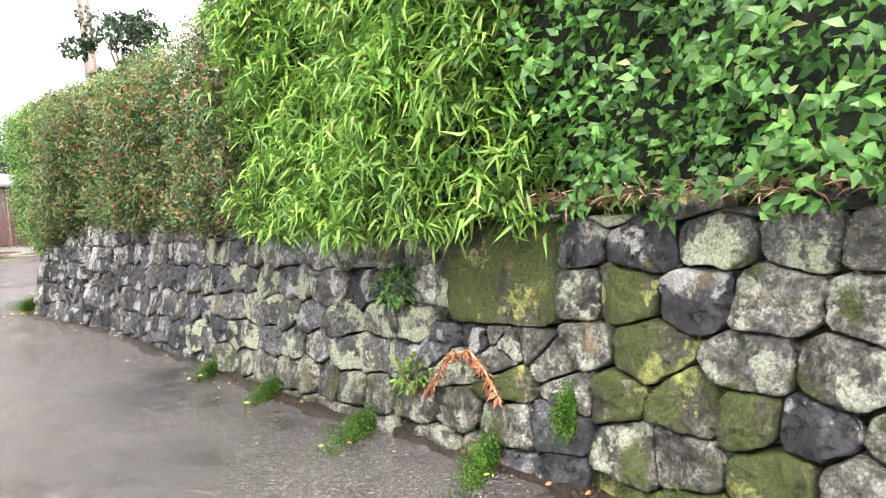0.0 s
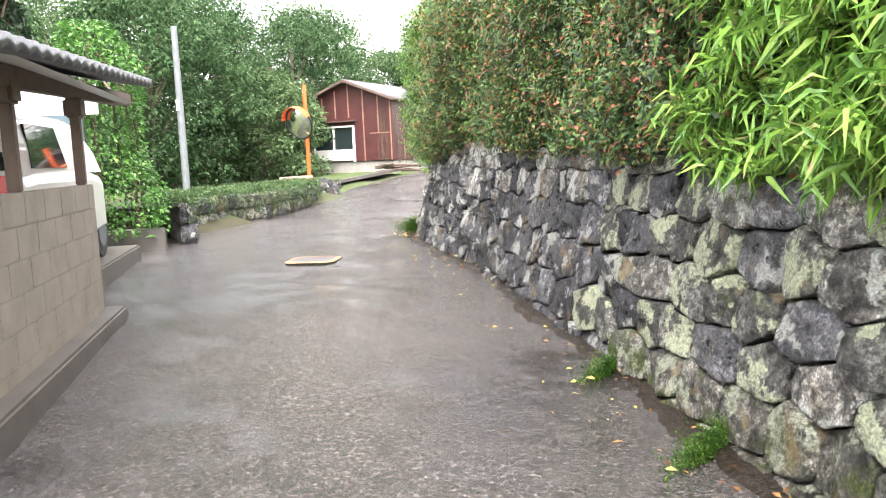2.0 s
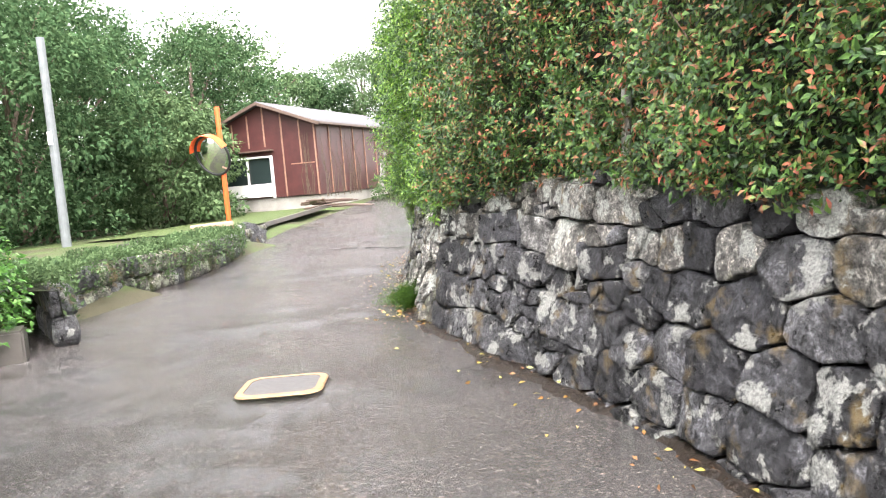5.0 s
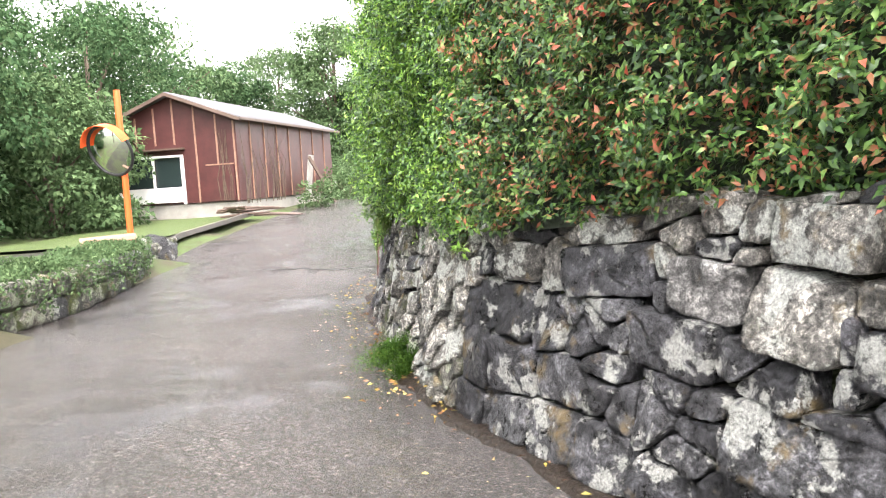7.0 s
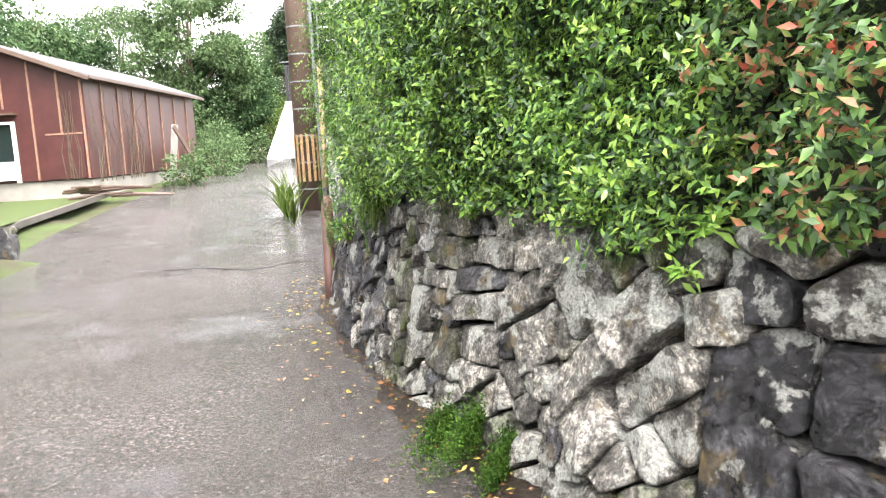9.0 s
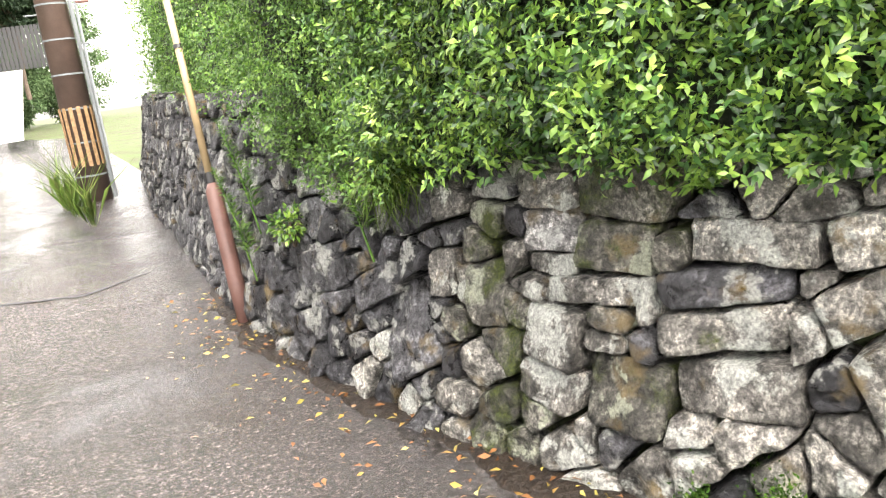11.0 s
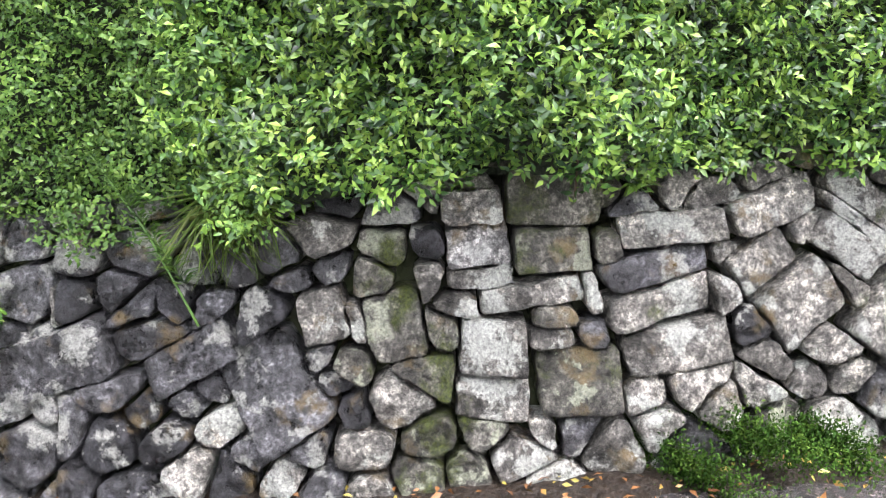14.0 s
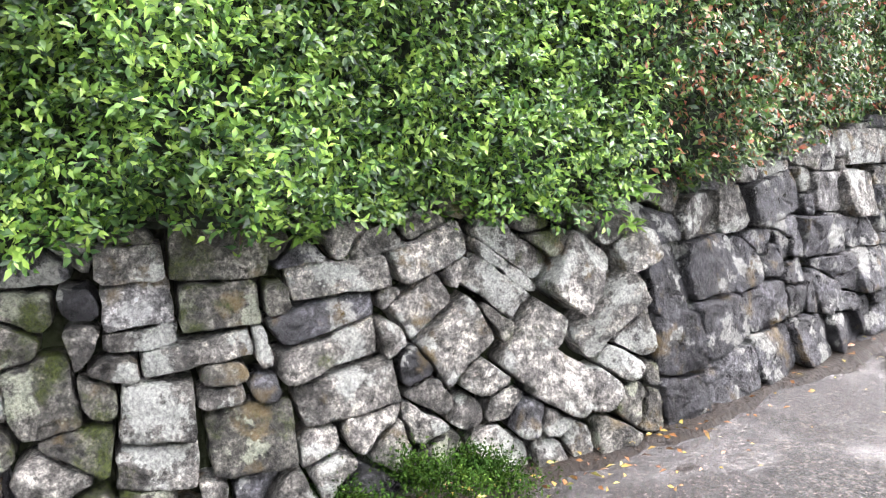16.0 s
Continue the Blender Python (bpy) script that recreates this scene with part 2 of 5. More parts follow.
M_KERB = plain("dark_wet_concrete", (0.10, 0.09, 0.08), 0.5, 0, 0.3, 3, 0.4)
M_RAMP = plain("pale_concrete", (0.40, 0.395, 0.385), 0.5, 0, 0.12, 1.2, 0.2)
M_ORANGE = plain("orange_paint", (0.72, 0.105, 0.02), 0.4, 0, 0.12, 8, 0.1)
M_WHITE = plain("white_paint", (0.80, 0.79, 0.77), 0.4, 0, 0.05, 4, 0.05)
M_RED = plain("red_plastic", (0.65, 0.03, 0.035), 0.25, 0, 0.05)
M_RUST = plain("rust_red_sheet_iron", (0.062, 0.019, 0.018), 0.45, 0.0, 0.35, 2.2, 0.25)
M_BATTEN = plain("pale_wood_batten", (0.26, 0.15, 0.105), 0.7, 0, 0.25, 12, 0.3)
M_WOOD = plain("weathered_brown_wood", (0.10, 0.066, 0.05), 0.65, 0, 0.35, 6, 0.4)
M_GUARD = plain("red_brown_guard", (0.12, 0.06, 0.048), 0.5, 0, 0.25, 7, 0.3)
M_GUARD_TOP = plain("faded_yellow_guard", (0.30, 0.22, 0.12), 0.5, 0, 0.2, 7, 0.2)
M_POLE = plain("brown_pole", (0.105, 0.07, 0.055), 0.5, 0, 0.3, 3, 0.4)
M_STEEL = plain("galvanised_steel", (0.15, 0.165, 0.17), 0.55, 0.1, 0.2, 6, 0.1)
M_ROOF = plain("grey_roofing", (0.10, 0.10, 0.105), 0.5, 0, 0.3, 3, 0.4)
M_ROOF_DARK = plain("dark_roof_tile", (0.075, 0.078, 0.085), 0.4, 0, 0.2, 3, 0.3)
M_YELLOW = plain("yellow_paint", (0.26, 0.16, 0.08), 0.65, 0, 0.45, 22, 0.3)
M_LID = plain("cast_lid", (0.07, 0.067, 0.065), 0.55, 0, 0.4, 30, 0.9)
M_BLACK = plain("black_rubber", (0.015, 0.015, 0.016), 0.5, 0, 0.2)
M_CAR = plain("white_car_paint", (0.72, 0.71, 0.68), 0.18, 0, 0.02, 3, 0.0)
M_TEAL = plain("teal_sheet", (0.05, 0.085, 0.095), 0.5, 0, 0.2, 3, 0.2)


def glass_material(name, col, rough=0.04):
    mat, n, l, b = nodes_of(name)
    b.inputs["Base Color"].default_value = (*col, 1)
    b.inputs["Roughness"].default_value = rough
    b.inputs["Specular IOR Level"].default_value = 0.7
    return mat


M_GLASS = glass_material("dark_window_glass", (0.02, 0.03, 0.03))
M_MIRROR, _n, _l, _b = nodes_of("convex_mirror")
_b.inputs["Metallic"].default_value, _b.inputs["Roughness"].default_value = 1.0, 0.05
_b.inputs["Base Color"].default_value = (0.75, 0.77, 0.76, 1)

# ---- mesh helpers ----


def part(name, bm, material, parent=None, label="", smooth=False):
    """Links a bmesh as one mesh object."""
    me = bpy.data.meshes.new(name)
    bm.normal_update()
    bm.to_mesh(me)
    bm.free()
    if smooth:
        for p in me.polygons:
            p.use_smooth = True
    me.materials.append(material)
    ob = new(name, me)
    ob.parent = parent
    return tagged(ob, label)


def thing(name, label, category, at=(0, 0, 0), group="", kind=""):
    ob = new(name)
    ob.location = at
    ob.empty_display_size = 0.1
    bpy.context.view_layer.update()
    return tagged(ob, label, category, group, kind)


def box(x, y, z, sx, sy, sz, bevel=0.01, m=None, bm=None):
    """A bevelled box whose base centre is at x, y, z."""
    own = bmesh.new()
    bmesh.ops.create_cube(own, size=1, matrix=Matrix.Translation((x, y, z + sz / 2)) @ Matrix.Diagonal((sx, sy, sz, 1)))
    if bevel:
        bmesh.ops.bevel(own, geom=own.edges[:], offset=min(bevel, 0.45 * min(sx, sy, sz)), segments=2, affect="EDGES")
    if m is not None:
        own.transform(m)
    if bm is None:
        return own
    tmp = bpy.data.meshes.new("tmp")
    own.to_mesh(tmp)
    own.free()
    bm.from_mesh(tmp)
    bpy.data.meshes.remove(tmp)
    return bm


def tube(points, radii, sides=10, bm=None, cap=True):
    """A tapered tube through points."""
    bm = bm or bmesh.new()
    pts = [Vector(p) for p in points]
    rings = []
    for i, p in enumerate(pts):
        d = (pts[min(i + 1, len(pts) - 1)] - pts[max(i - 1, 0)]).normalized()
        a = d.orthogonal().normalized()
        if rings:
            a = (ref - d * ref.dot(d)).normalized()
        ref = a.copy()
        c = d.cross(a)
        r = float(radii[i] if isinstance(radii, (list, tuple)) else radii)
        rings.append([bm.verts.new(p + r * (math.cos(k * math.tau / sides) * a + math.sin(k * math.tau / sides) * c)) for k in range(sides)])
    for u, v in zip(rings, rings[1:]):
        for k in range(sides):
            bm.faces.new((u[k], u[(k + 1) % sides], v[(k + 1) % sides], v[k]))
    if cap:
        bm.faces.new(rings[0][::-1])
        bm.faces.new(rings[-1])
    return bm


def grid_mesh(name, pts, material, parent=None, smooth=True):
    """A sheet from a rows x columns x 3 array."""
    pts = np.asarray(pts, float)
    r, c = pts.shape[:2]
    idx = np.arange(r * c).reshape(r, c)
    q = np.stack([idx[:-1, :-1], idx[:-1, 1:], idx[1:, 1:], idx[1:, :-1]], -1).reshape(-1, 4)
    me = bpy.data.meshes.new(name)
    me.from_pydata(pts.reshape(-1, 3).tolist(), [], q.tolist())
    if smooth:
        me.polygons.foreach_set("use_smooth", np.ones(len(q), bool))
    me.materials.append(material)
    ob = new(name, me)
    ob.parent = parent
    return ob


rng = np.random.default_rng(7)


def unit(v):
    return v / np.maximum(np.linalg.norm(v, axis=-1, keepdims=True), 1e-9)


def leaf_mesh(name, base, way, size, ratio, material, parent=None, droop=0.15, label="", face=None):
    """Many single leaves, each a blade folded at its midrib: base points, directions, lengths."""
    k = len(base)
    way = unit(way)
    side = unit(np.cross(way, (rng.normal(0, 1, (k, 3)) * 0.55 + np.array([0, 0, 1.0])) if face is None else face + rng.normal(0, 0.25, (k, 3))))
    up = np.cross(side, way)
    size = np.broadcast_to(size, (k,))[:, None]
    w = size * ratio
    mid = base + way * size * 0.5 + up * size * 0.06
    tip = base + way * size - up * size * droop
    a = base + way * size * 0.42 + side * w * 0.5 + up * size * 0.12
    c = base + way * size * 0.42 - side * w * 0.5 + up * size * 0.12
    verts = np.stack([base, a, tip, c, mid], 1).reshape(-1, 3)
    o = (np.arange(k) * 5)[:, None]
    tris = np.concatenate([o + np.array([t]) for t in ((0, 4, 1), (1, 4, 2), (0, 3, 4), (3, 2, 4))], 1).reshape(-1, 3)
    me = bpy.data.meshes.new(name)
    me.vertices.add(len(verts))
    me.vertices.foreach_set("co", verts.ravel())
    me.loops.add(tris.size)
    me.loops.foreach_set("vertex_index", tris.ravel().astype(np.int32))
    me.polygons.add(len(tris))
    me.polygons.foreach_set("loop_start", np.arange(0, tris.size, 3, dtype=np.int32))
    me.update(calc_edges=True)
    me.validate()
    me.materials.append(material)
    ob = new(name, me)
    ob.parent = parent
    return tagged(ob, label, kind="stuff")


# ---- plan ----


def ease(a, b, v):
    t = np.clip((v - a) / (b - a), 0, 1)
    return t * t * (3 - 2 * t)


# the stone wall's face, in plan, from behind the start to the utility pole
WALL = np.array([(5.6, -2.4), (2.65, 1.45), (1.0, 3.6), (-0.6, 5.65), (-2.55, 8.35), (-3.8, 10.12), (-4.9, 11.43), (-5.95, 12.62), (-6.2, 13.05), (-6.43, 13.6), (-6.75, 14.2), (-7.0, 14.75), (-7.35, 15.6), (-7.62, 16.4), (-7.9, 17.6), (-8.2, 20.0), (-8.55, 23.0), (-8.8, 26.5)])
_seg = np.r_[0, np.cumsum(np.linalg.norm(np.diff(WALL, axis=0), axis=1))]
LENGTH = float(_seg[-1])
_s = np.linspace(0, LENGTH, 600)
_w = np.stack([np.interp(_s, _seg, WALL[:, k]) for k in (0, 1)], 1)
_k = np.hanning(17)
_k /= _k.sum()
_w = np.stack([np.convolve(np.pad(_w[:, k], 8, mode="reflect", reflect_type="odd"), _k, "valid") for k in (0, 1)], 1)
_t = unit(np.gradient(_w, axis=0))


def wall_plan(s):
    p = np.stack([np.interp(s, _s, _w[:, k]) for k in (0, 1)], -1)
    t = unit(np.stack([np.interp(s, _s, _t[:, k]) for k in (0, 1)], -1))
    return p, np.stack([-t[..., 1], t[..., 0]], -1)


def s_at(y):
    """The length along the wall at a plan y."""
    return float(np.interp(y, _w[:, 1], _s))


def ground(x, y):
    """The height of the road and the ground about it."""
    x, y = np.asarray(x, float), np.asarray(y, float)
    u = -0.6 * x + 0.8 * y
    return np.interp(u, [-30, 0, 5, 9.5, 13, 17, 19, 21.5, 25, 32, 42, 60, 120], [-1.5, -1.0, -0.88, -0.77, -0.71, -0.69, -0.64, -0.56, -0.33, 0.10, 0.35, 0.8, 1.5])


def wall_top(y):
    return np.interp(y, [-3, 2, 6, 8, 9.3, 10.4, 11.2, 12.2, 13.1, 13.6, 14.4, 14.9, 15.3, 15.9, 16.6, 17.5, 20, 27], [0.35, 0.40, 0.44, 0.47, 0.49, 0.62, 0.63, 0.50, 0.42, 0.44, 0.53, 0.55, 0.50, 0.42, 0.55, 0.85, 0.92, 1.1])


def wall_point(s, h, proud=0.0):
    """A point of the wall's battered face: s along it, h from base 0 to top 1."""
    p, n = wall_plan(s)
    top = wall_top(p[..., 1])
    off = 0.30 * (0.8 - np.asarray(h))
    q = p + n * (off + proud)[..., None]
    lo = ground(p[..., 0] + n[..., 0] * 0.24, p[..., 1] + n[..., 1] * 0.24) - 0.03
    return np.concatenate([q, (lo + (top - lo) * h)[..., None]], -1)

# ---- ground and road ----
gx = np.r_[-400, -200, -110, -70, np.arange(-50, 24, 1.0), 40, 80, 160, 400]
gy = np.r_[-400, -200, -80, -40, -20, np.arange(-12, 70, 1.0), 90, 140, 250, 400]
GX, GY = np.meshgrid(gx, gy)


def left_bank(x, y):
    """How far a place lies past the road's left edge."""
    edge = np.interp(y, [-20, 0, 5, 7.2, 11, 13, 16, 18.2, 20, 23, 29, 36, 45, 60], [-2.5, -1.0, -4.7, -6.4, -9.6, -11.5, -11.7, -12.1, -12.8, -13.5, -14.2, -15.2, -18.5, -26])
    return edge - x


bank = left_bank(GX, GY)
GZ = ground(GX, GY) - 0.06
GZ = np.where((bank > 0.4) & (GY > 12.5), np.maximum(GZ, -0.12 + 0 * GZ) - 0.02, GZ)
GZ = GZ - 1.6 * ease(6.0, 16.0, bank) * ease(8, 16, GY)
wx = np.interp(GY, _w[:, 1], _w[:, 0])
GZ = np.where((GX > wx + 1.9) & (GY < 30), wall_top(GY) - 0.12, GZ)
ground_sheet = grid_mesh("ground", np.stack([GX, GY, GZ], -1), M_GROUND)
tagged(ground_sheet, "weedy wet soil beside and beyond the road", "ground", kind="structure")

rows = []
for v in np.linspace(-12, 62, 260):
    right = np.interp(v, _w[:, 1], _w[:, 0]) + 0.05 if v < 26 else np.interp(v, [26, 32, 40, 50, 62], [-8.85, -10.0, -11.6, -16.5, -28.0])
    left = float(np.interp(v, [-20, 0, 5, 7.2, 8.5, 11, 13, 16, 18.2, 20, 23, 29, 36, 45, 60], [-3.0, -1.6, -5.0, -6.7, -11, -11.6, -11.8, -11.9, -12.2, -12.75, -13.3, -14.0, -15.0, -18.5, -27]))
    xs = np.linspace(left, max(right, left + 2.5), 40)
    z = ground(xs, v)
    z = z + np.array([0.018 * noise.noise(Vector((x * 0.7, v * 0.7, 0))) + 0.008 * noise.noise(Vector((x * 3, v * 3, 5))) for x in xs])
    # the broken edge of the upper slab
    z = z + 0.035 * ((v > 19.2 - 0.35 * (xs + 10.5)) & (v < 21.5) & (xs > -10.7))
    rows.append(np.stack([xs, np.full(40, v), z], -1))
road = tagged(grid_mesh("road", rows, M_ROAD), "rain-wet grey concrete lane with puddles and patches", "road", kind="structure")

# ---- retaining wall of field stones ----
wall_back = []
for h in np.linspace(0, 1, 6):
    wall_back.append(wall_point(np.linspace(0, LENGTH, 220), np.full(220, h), -0.125))
for dx, dz in ((0.35, 0.0), (0.8, -0.02)):
    p, n = wall_plan(np.linspace(0, LENGTH, 220))
    wall_back.append(np.concatenate([p - n * dx, (wall_top(p[:, 1]) + dz)[:, None]], -1))


def clip_cell(poly, a, b):
    """Keeps the part of a convex polygon nearer to site a than to b."""
    m, d = (a + b) / 2, b - a
    out = []
    for i in range(len(poly)):
        p, q = poly[i], poly[(i + 1) % len(poly)]
        fp, fq = (p - m) @ d, (q - m) @ d
        if fp <= 0:
            out.append(p)
        if fp * fq < 0:
            out.append(p + (q - p) * fp / (fp - fq))
    return out


def cells(sites, lo, hi):
    """Voronoi cells of sites within a rectangle."""
    sites = np.array(sites)
    result = []
    for i, a in enumerate(sites):
        poly = [np.array(c, float) for c in ((lo[0], lo[1]), (hi[0], lo[1]), (hi[0], hi[1]), (lo[0], hi[1]))]
        near = np.argsort(((sites - a) ** 2).sum(1))[1:22]
        for j in near:
            poly = clip_cell(poly, a, sites[j])
            if len(poly) < 3:
                break
        if len(poly) >= 3:
            result.append((a, poly))
    return result


def stone_mesh(poly, joint, bulge, seed, place):
    """One stone: a broken outline set in by the joint, and a rough, nearly flat face split into a few planes."""
    c = np.mean(poly, 0)
    pts = []
    k = len(poly)
    for i in range(k):
        p, q = poly[i], poly[(i + 1) % k]
        e = np.linalg.norm(q - p)
        cut = min(0.22 * e, 0.03)
        m = max(1, int(e / 0.045))
        d = (q - p) / max(e, 1e-6)
        pts += [p + d * (cut + (e - 2 * cut) * f) for f in np.linspace(0, 1, m + 1)]
    pts = np.array(pts)
    wob = np.array([noise.noise(Vector((q[0] * 11 + seed, q[1] * 11, 2 * seed))) + 0.5 * noise.noise(Vector((q[0] * 29, q[1] * 29 + seed, seed))) for q in pts])
    r = np.linalg.norm(pts - c, axis=1, keepdims=True)
    outer = c + (pts - c) * np.maximum(0.5, (r - joint - 0.006 + 0.013 * wob[:, None]) / r)
    tilt, fold = rng.normal(0, 0.10, 2), rng.normal(0, 1, 2)
    fold = fold / np.linalg.norm(fold) * rng.uniform(0.0, 0.28)
    verts, rings = [], []

    def face(q, out):
        if out < -0.1:
            return out
        a, b = q[0] * 6 + seed, q[1] * 6
        nz = noise.noise(Vector((a, b, seed))) + 0.7 * noise.noise(Vector((a * 2.7, b * 2.7, 3))) + 0.5 * noise.noise(Vector((a * 6.5, b * 6.5, 5)))
        return bulge * out + 0.02 * nz * min(1, 0.3 + max(0, out)) + ((q - c) @ tilt - max(0.0, (q - c) @ fold)) * min(1, out)

    for shrink, out in ((1.02, -0.16), (1.0, -0.005), (0.985, 0.66), (0.96, 0.96), (0.8, 1.0), (0.56, 1.0), (0.3, 1.0)):
        ring = c + (outer - c) * shrink
        rings.append(range(len(verts), len(verts) + len(ring)))
        verts += [(q[0], q[1], face(q, out)) for q in ring]
    verts.append((c[0], c[1], face(c, 1.0)))
    faces = []
    m = len(outer)
    for u, v in zip(rings, rings[1:]):
        faces += [(u[i], u[(i + 1) % m], v[(i + 1) % m], v[i]) for i in range(m)]
    faces += [(rings[-1][i], rings[-1][(i + 1) % m], len(verts) - 1) for i in range(m)]
    world_v = place(np.array(verts))
    origin = world_v[-1].copy()
    me = bpy.data.meshes.new("stone")
    me.from_pydata((world_v - origin).tolist(), [], faces)
    me.polygons.foreach_set("use_smooth", np.ones(len(faces), bool))
    return me, origin


def on_wall(v):
    s = v[:, 0]
    p, n = wall_plan(s)
    lo = ground(p[:, 0] + n[:, 0] * 0.24, p[:, 1] + n[:, 1] * 0.24) - 0.05
    h = (v[:, 1] - lo) / (wall_top(p[:, 1]) - lo)
    q = p + n * (0.30 * (0.8 - h) + v[:, 2])[:, None]
    return np.concatenate([q, v[:, 1:2]], 1)


def laid_axes(key):
    """Centre, half sizes and the two axes of a laid stone, along the wall and in height."""
    a = radians(key[4])
    return np.array(key[:2]), key[2], key[3], np.array((-math.cos(a), math.sin(a))), np.array((math.sin(a), math.cos(a)))


def laid_outline(key):
    """A hewn stone's outline: a box with knocked-off, uneven corners."""
    c, hl, hh, u, v = laid_axes(key)
    hl, hh = hl + 0.012, hh + 0.012
    pts = []
    for sx, sy in ((1, 1), (-1, 1), (-1, -1), (1, -1)):
        a, b = rng.uniform(0.04, 0.34, 2)
        ends = [u * sx * hl * (1 - a * 0.8) + v * sy * hh * rng.uniform(0.94, 1.02), u * sx * hl * rng.uniform(0.94, 1.02) + v * sy * hh * (1 - b)]
        pts += [c + q for q in (ends if sx * sy < 0 else ends[::-1])]
    return pts


def outside(poly, a, keys):
    """Cuts a filler's cell back to the sides of the laid stones about it."""
    for key in keys:
        c, hl, hh, u, v = laid_axes(key)
        d = a - c
        if abs(d[0]) > 1.2:
            continue
        x, y = d @ u, d @ v
        n, off = (u * math.copysign(1, x), hl) if abs(x) - hl > abs(y) - hh else (v * math.copysign(1, y), hh)
        mid = c + n * off
        poly = clip_cell(poly, mid + n * 0.01, mid - n * 0.01) if len(poly) > 2 else poly
    return poly


def stone_wall(name, s0, s1, sites, pick, label, flat, keys=(), chinks=0):
    """Lays the named stones, then one stone a site between them; flat over 1 makes those wider than tall."""
    root = tagged(new(name), label, "wall", kind="structure")

    def lay(poly, a, mat, bulge, joint):
        clean = [q for i, q in enumerate(poly) if np.linalg.norm(q - poly[i - 1]) > 0.012]
        if len(clean) < 3 or min(np.ptp(np.array(clean), axis=0)) < 0.03:
            return
        me, origin = stone_mesh(clean, joint, bulge, float(a[0] * 3.1 + a[1] * 7.7), on_wall)
        me.materials.append(mat)
        ob = new("stone", me)
        ob.location = origin
        ob.parent = root

    for key in keys:
        lay(laid_outline(key), key, KINDS[key[5]], 0.035 + 0.035 * rng.random(), 0.004)
    free = []
    for q in sites:
        gap = min([max(abs((np.array(q) - laid_axes(k)[0]) @ laid_axes(k)[3]) - k[2], abs((np.array(q) - laid_axes(k)[0]) @ laid_axes(k)[4]) - k[3]) for k in keys] + [1.0])
        if gap > 0.03:
            free.append((q[0], q[1] * flat))
    # chinking stones in what the laid ones leave open
    for _ in range(chinks):
        key = keys[rng.integers(0, len(keys))]
        q = np.array(key[:2]) + rng.uniform(-1, 1, 2) * (key[2] + 0.2, key[3] + 0.2)
        near = [laid_axes(k) for k in keys if abs(k[0] - q[0]) < 0.7]
        gap = min(max(abs((q - c) @ u) - hl, abs((q - c) @ v) - hh) for c, hl, hh, u, v in near)
        if gap > 0.024 and s0 < q[0] < s1 and min(((np.array(free) - (q[0], q[1] * flat)) ** 2).sum(1)) > 0.12 ** 2:
            free.append((q[0], q[1] * flat))
    for a, poly in cells(free, (s0, -1.6 * flat), (s1, 1.6 * flat)):
        a, poly = a * (1, 1 / flat), [q * (1, 1 / flat) for q in poly]
        p = np.array([np.interp(a[0], _s, _w[:, k]) for k in (0, 1)])
        lo, hi = float(ground(*p)) - 0.12, float(wall_top(p[1])) + 0.02
        poly = outside(poly, a, keys)
        poly = [np.array((q[0], np.clip(q[1], lo, hi + 0.05 * math.sin(7 * a[0])))) for q in poly]
        if len(poly) < 3:
            continue
        mat, bulge, joint = pick(a[0], a[1], p[1])
        lay(poly, a, mat, bulge, joint)
    return root


def course_sites(s0, s1, course, width, jitter, shear=0.0):
    """Sites in rough courses, with the stagger of laid stone."""
    out = []
    y = -1.15
    row = 0
    while y < 1.5:
        s = s0 - 0.3 + (row % 2) * width * 0.5
        while s < s1 + 0.3:
            yy = float(np.interp(s, _s, _w[:, 1]))
            out.append((s + rng.normal(0, jitter * width), y + float(wall_top(yy)) * 0.0 + rng.normal(0, jitter * course) + shear * math.sin(s)))
            s += width * rng.uniform(0.7, 1.35)
        y += course * rng.uniform(0.85, 1.15)
        row += 1
    return out


S_BEND, S_DARK = s_at(12.7), s_at(16.3)


def pick_lane(s, h, y):
    r = rng.random()
    if y > 8.2:
        mat = M_STONE_DARK if r < 0.85 or h < 0.1 else M_STONE_PALE
        if h > 0.22 and r > 0.3:
            mat = M_STONE_PALE
    elif y > 4.6:
        mat = M_STONE_LIME if r < 0.62 else M_STONE_PALE if r < 0.8 else M_STONE_DARK
        if h < -0.5 and r > 0.3:
            mat = M_STONE_MOSS
        if y > 7.3 and h < 0.1 and r > 0.4:
            mat = M_STONE_DARK
    else:
        mat = M_STONE_LIME if h > 0.1 and r < 0.75 else M_STONE_SLIME if r < 0.35 else M_STONE_MOSS if r < 0.85 else M_STONE_DARK
    return mat, 0.02 + 0.025 * rng.random(), 0.003


def pick_bend(s, h, y):
    r = rng.random()
    mat = M_STONE_PALE if r < 0.52 else M_STONE_MOSS if r < 0.82 else M_STONE_DARK
    if y > 15.2 and r > 0.2:
        mat = M_STONE_DARK
    return mat, 0.025 + 0.04 * rng.random(), 0.005


def pick_far(s, h, y):
    return M_STONE_DARK, 0.025 + 0.02 * rng.random(), 0.007


lane_sites = [c for c in course_sites(0.0, S_BEND, 0.27, 0.40, 0.07) if c[0] > s_at(7.4)] + [c for c in course_sites(0.0, S_BEND, 0.225, 0.34, 0.07) if c[0] <= s_at(7.4)]
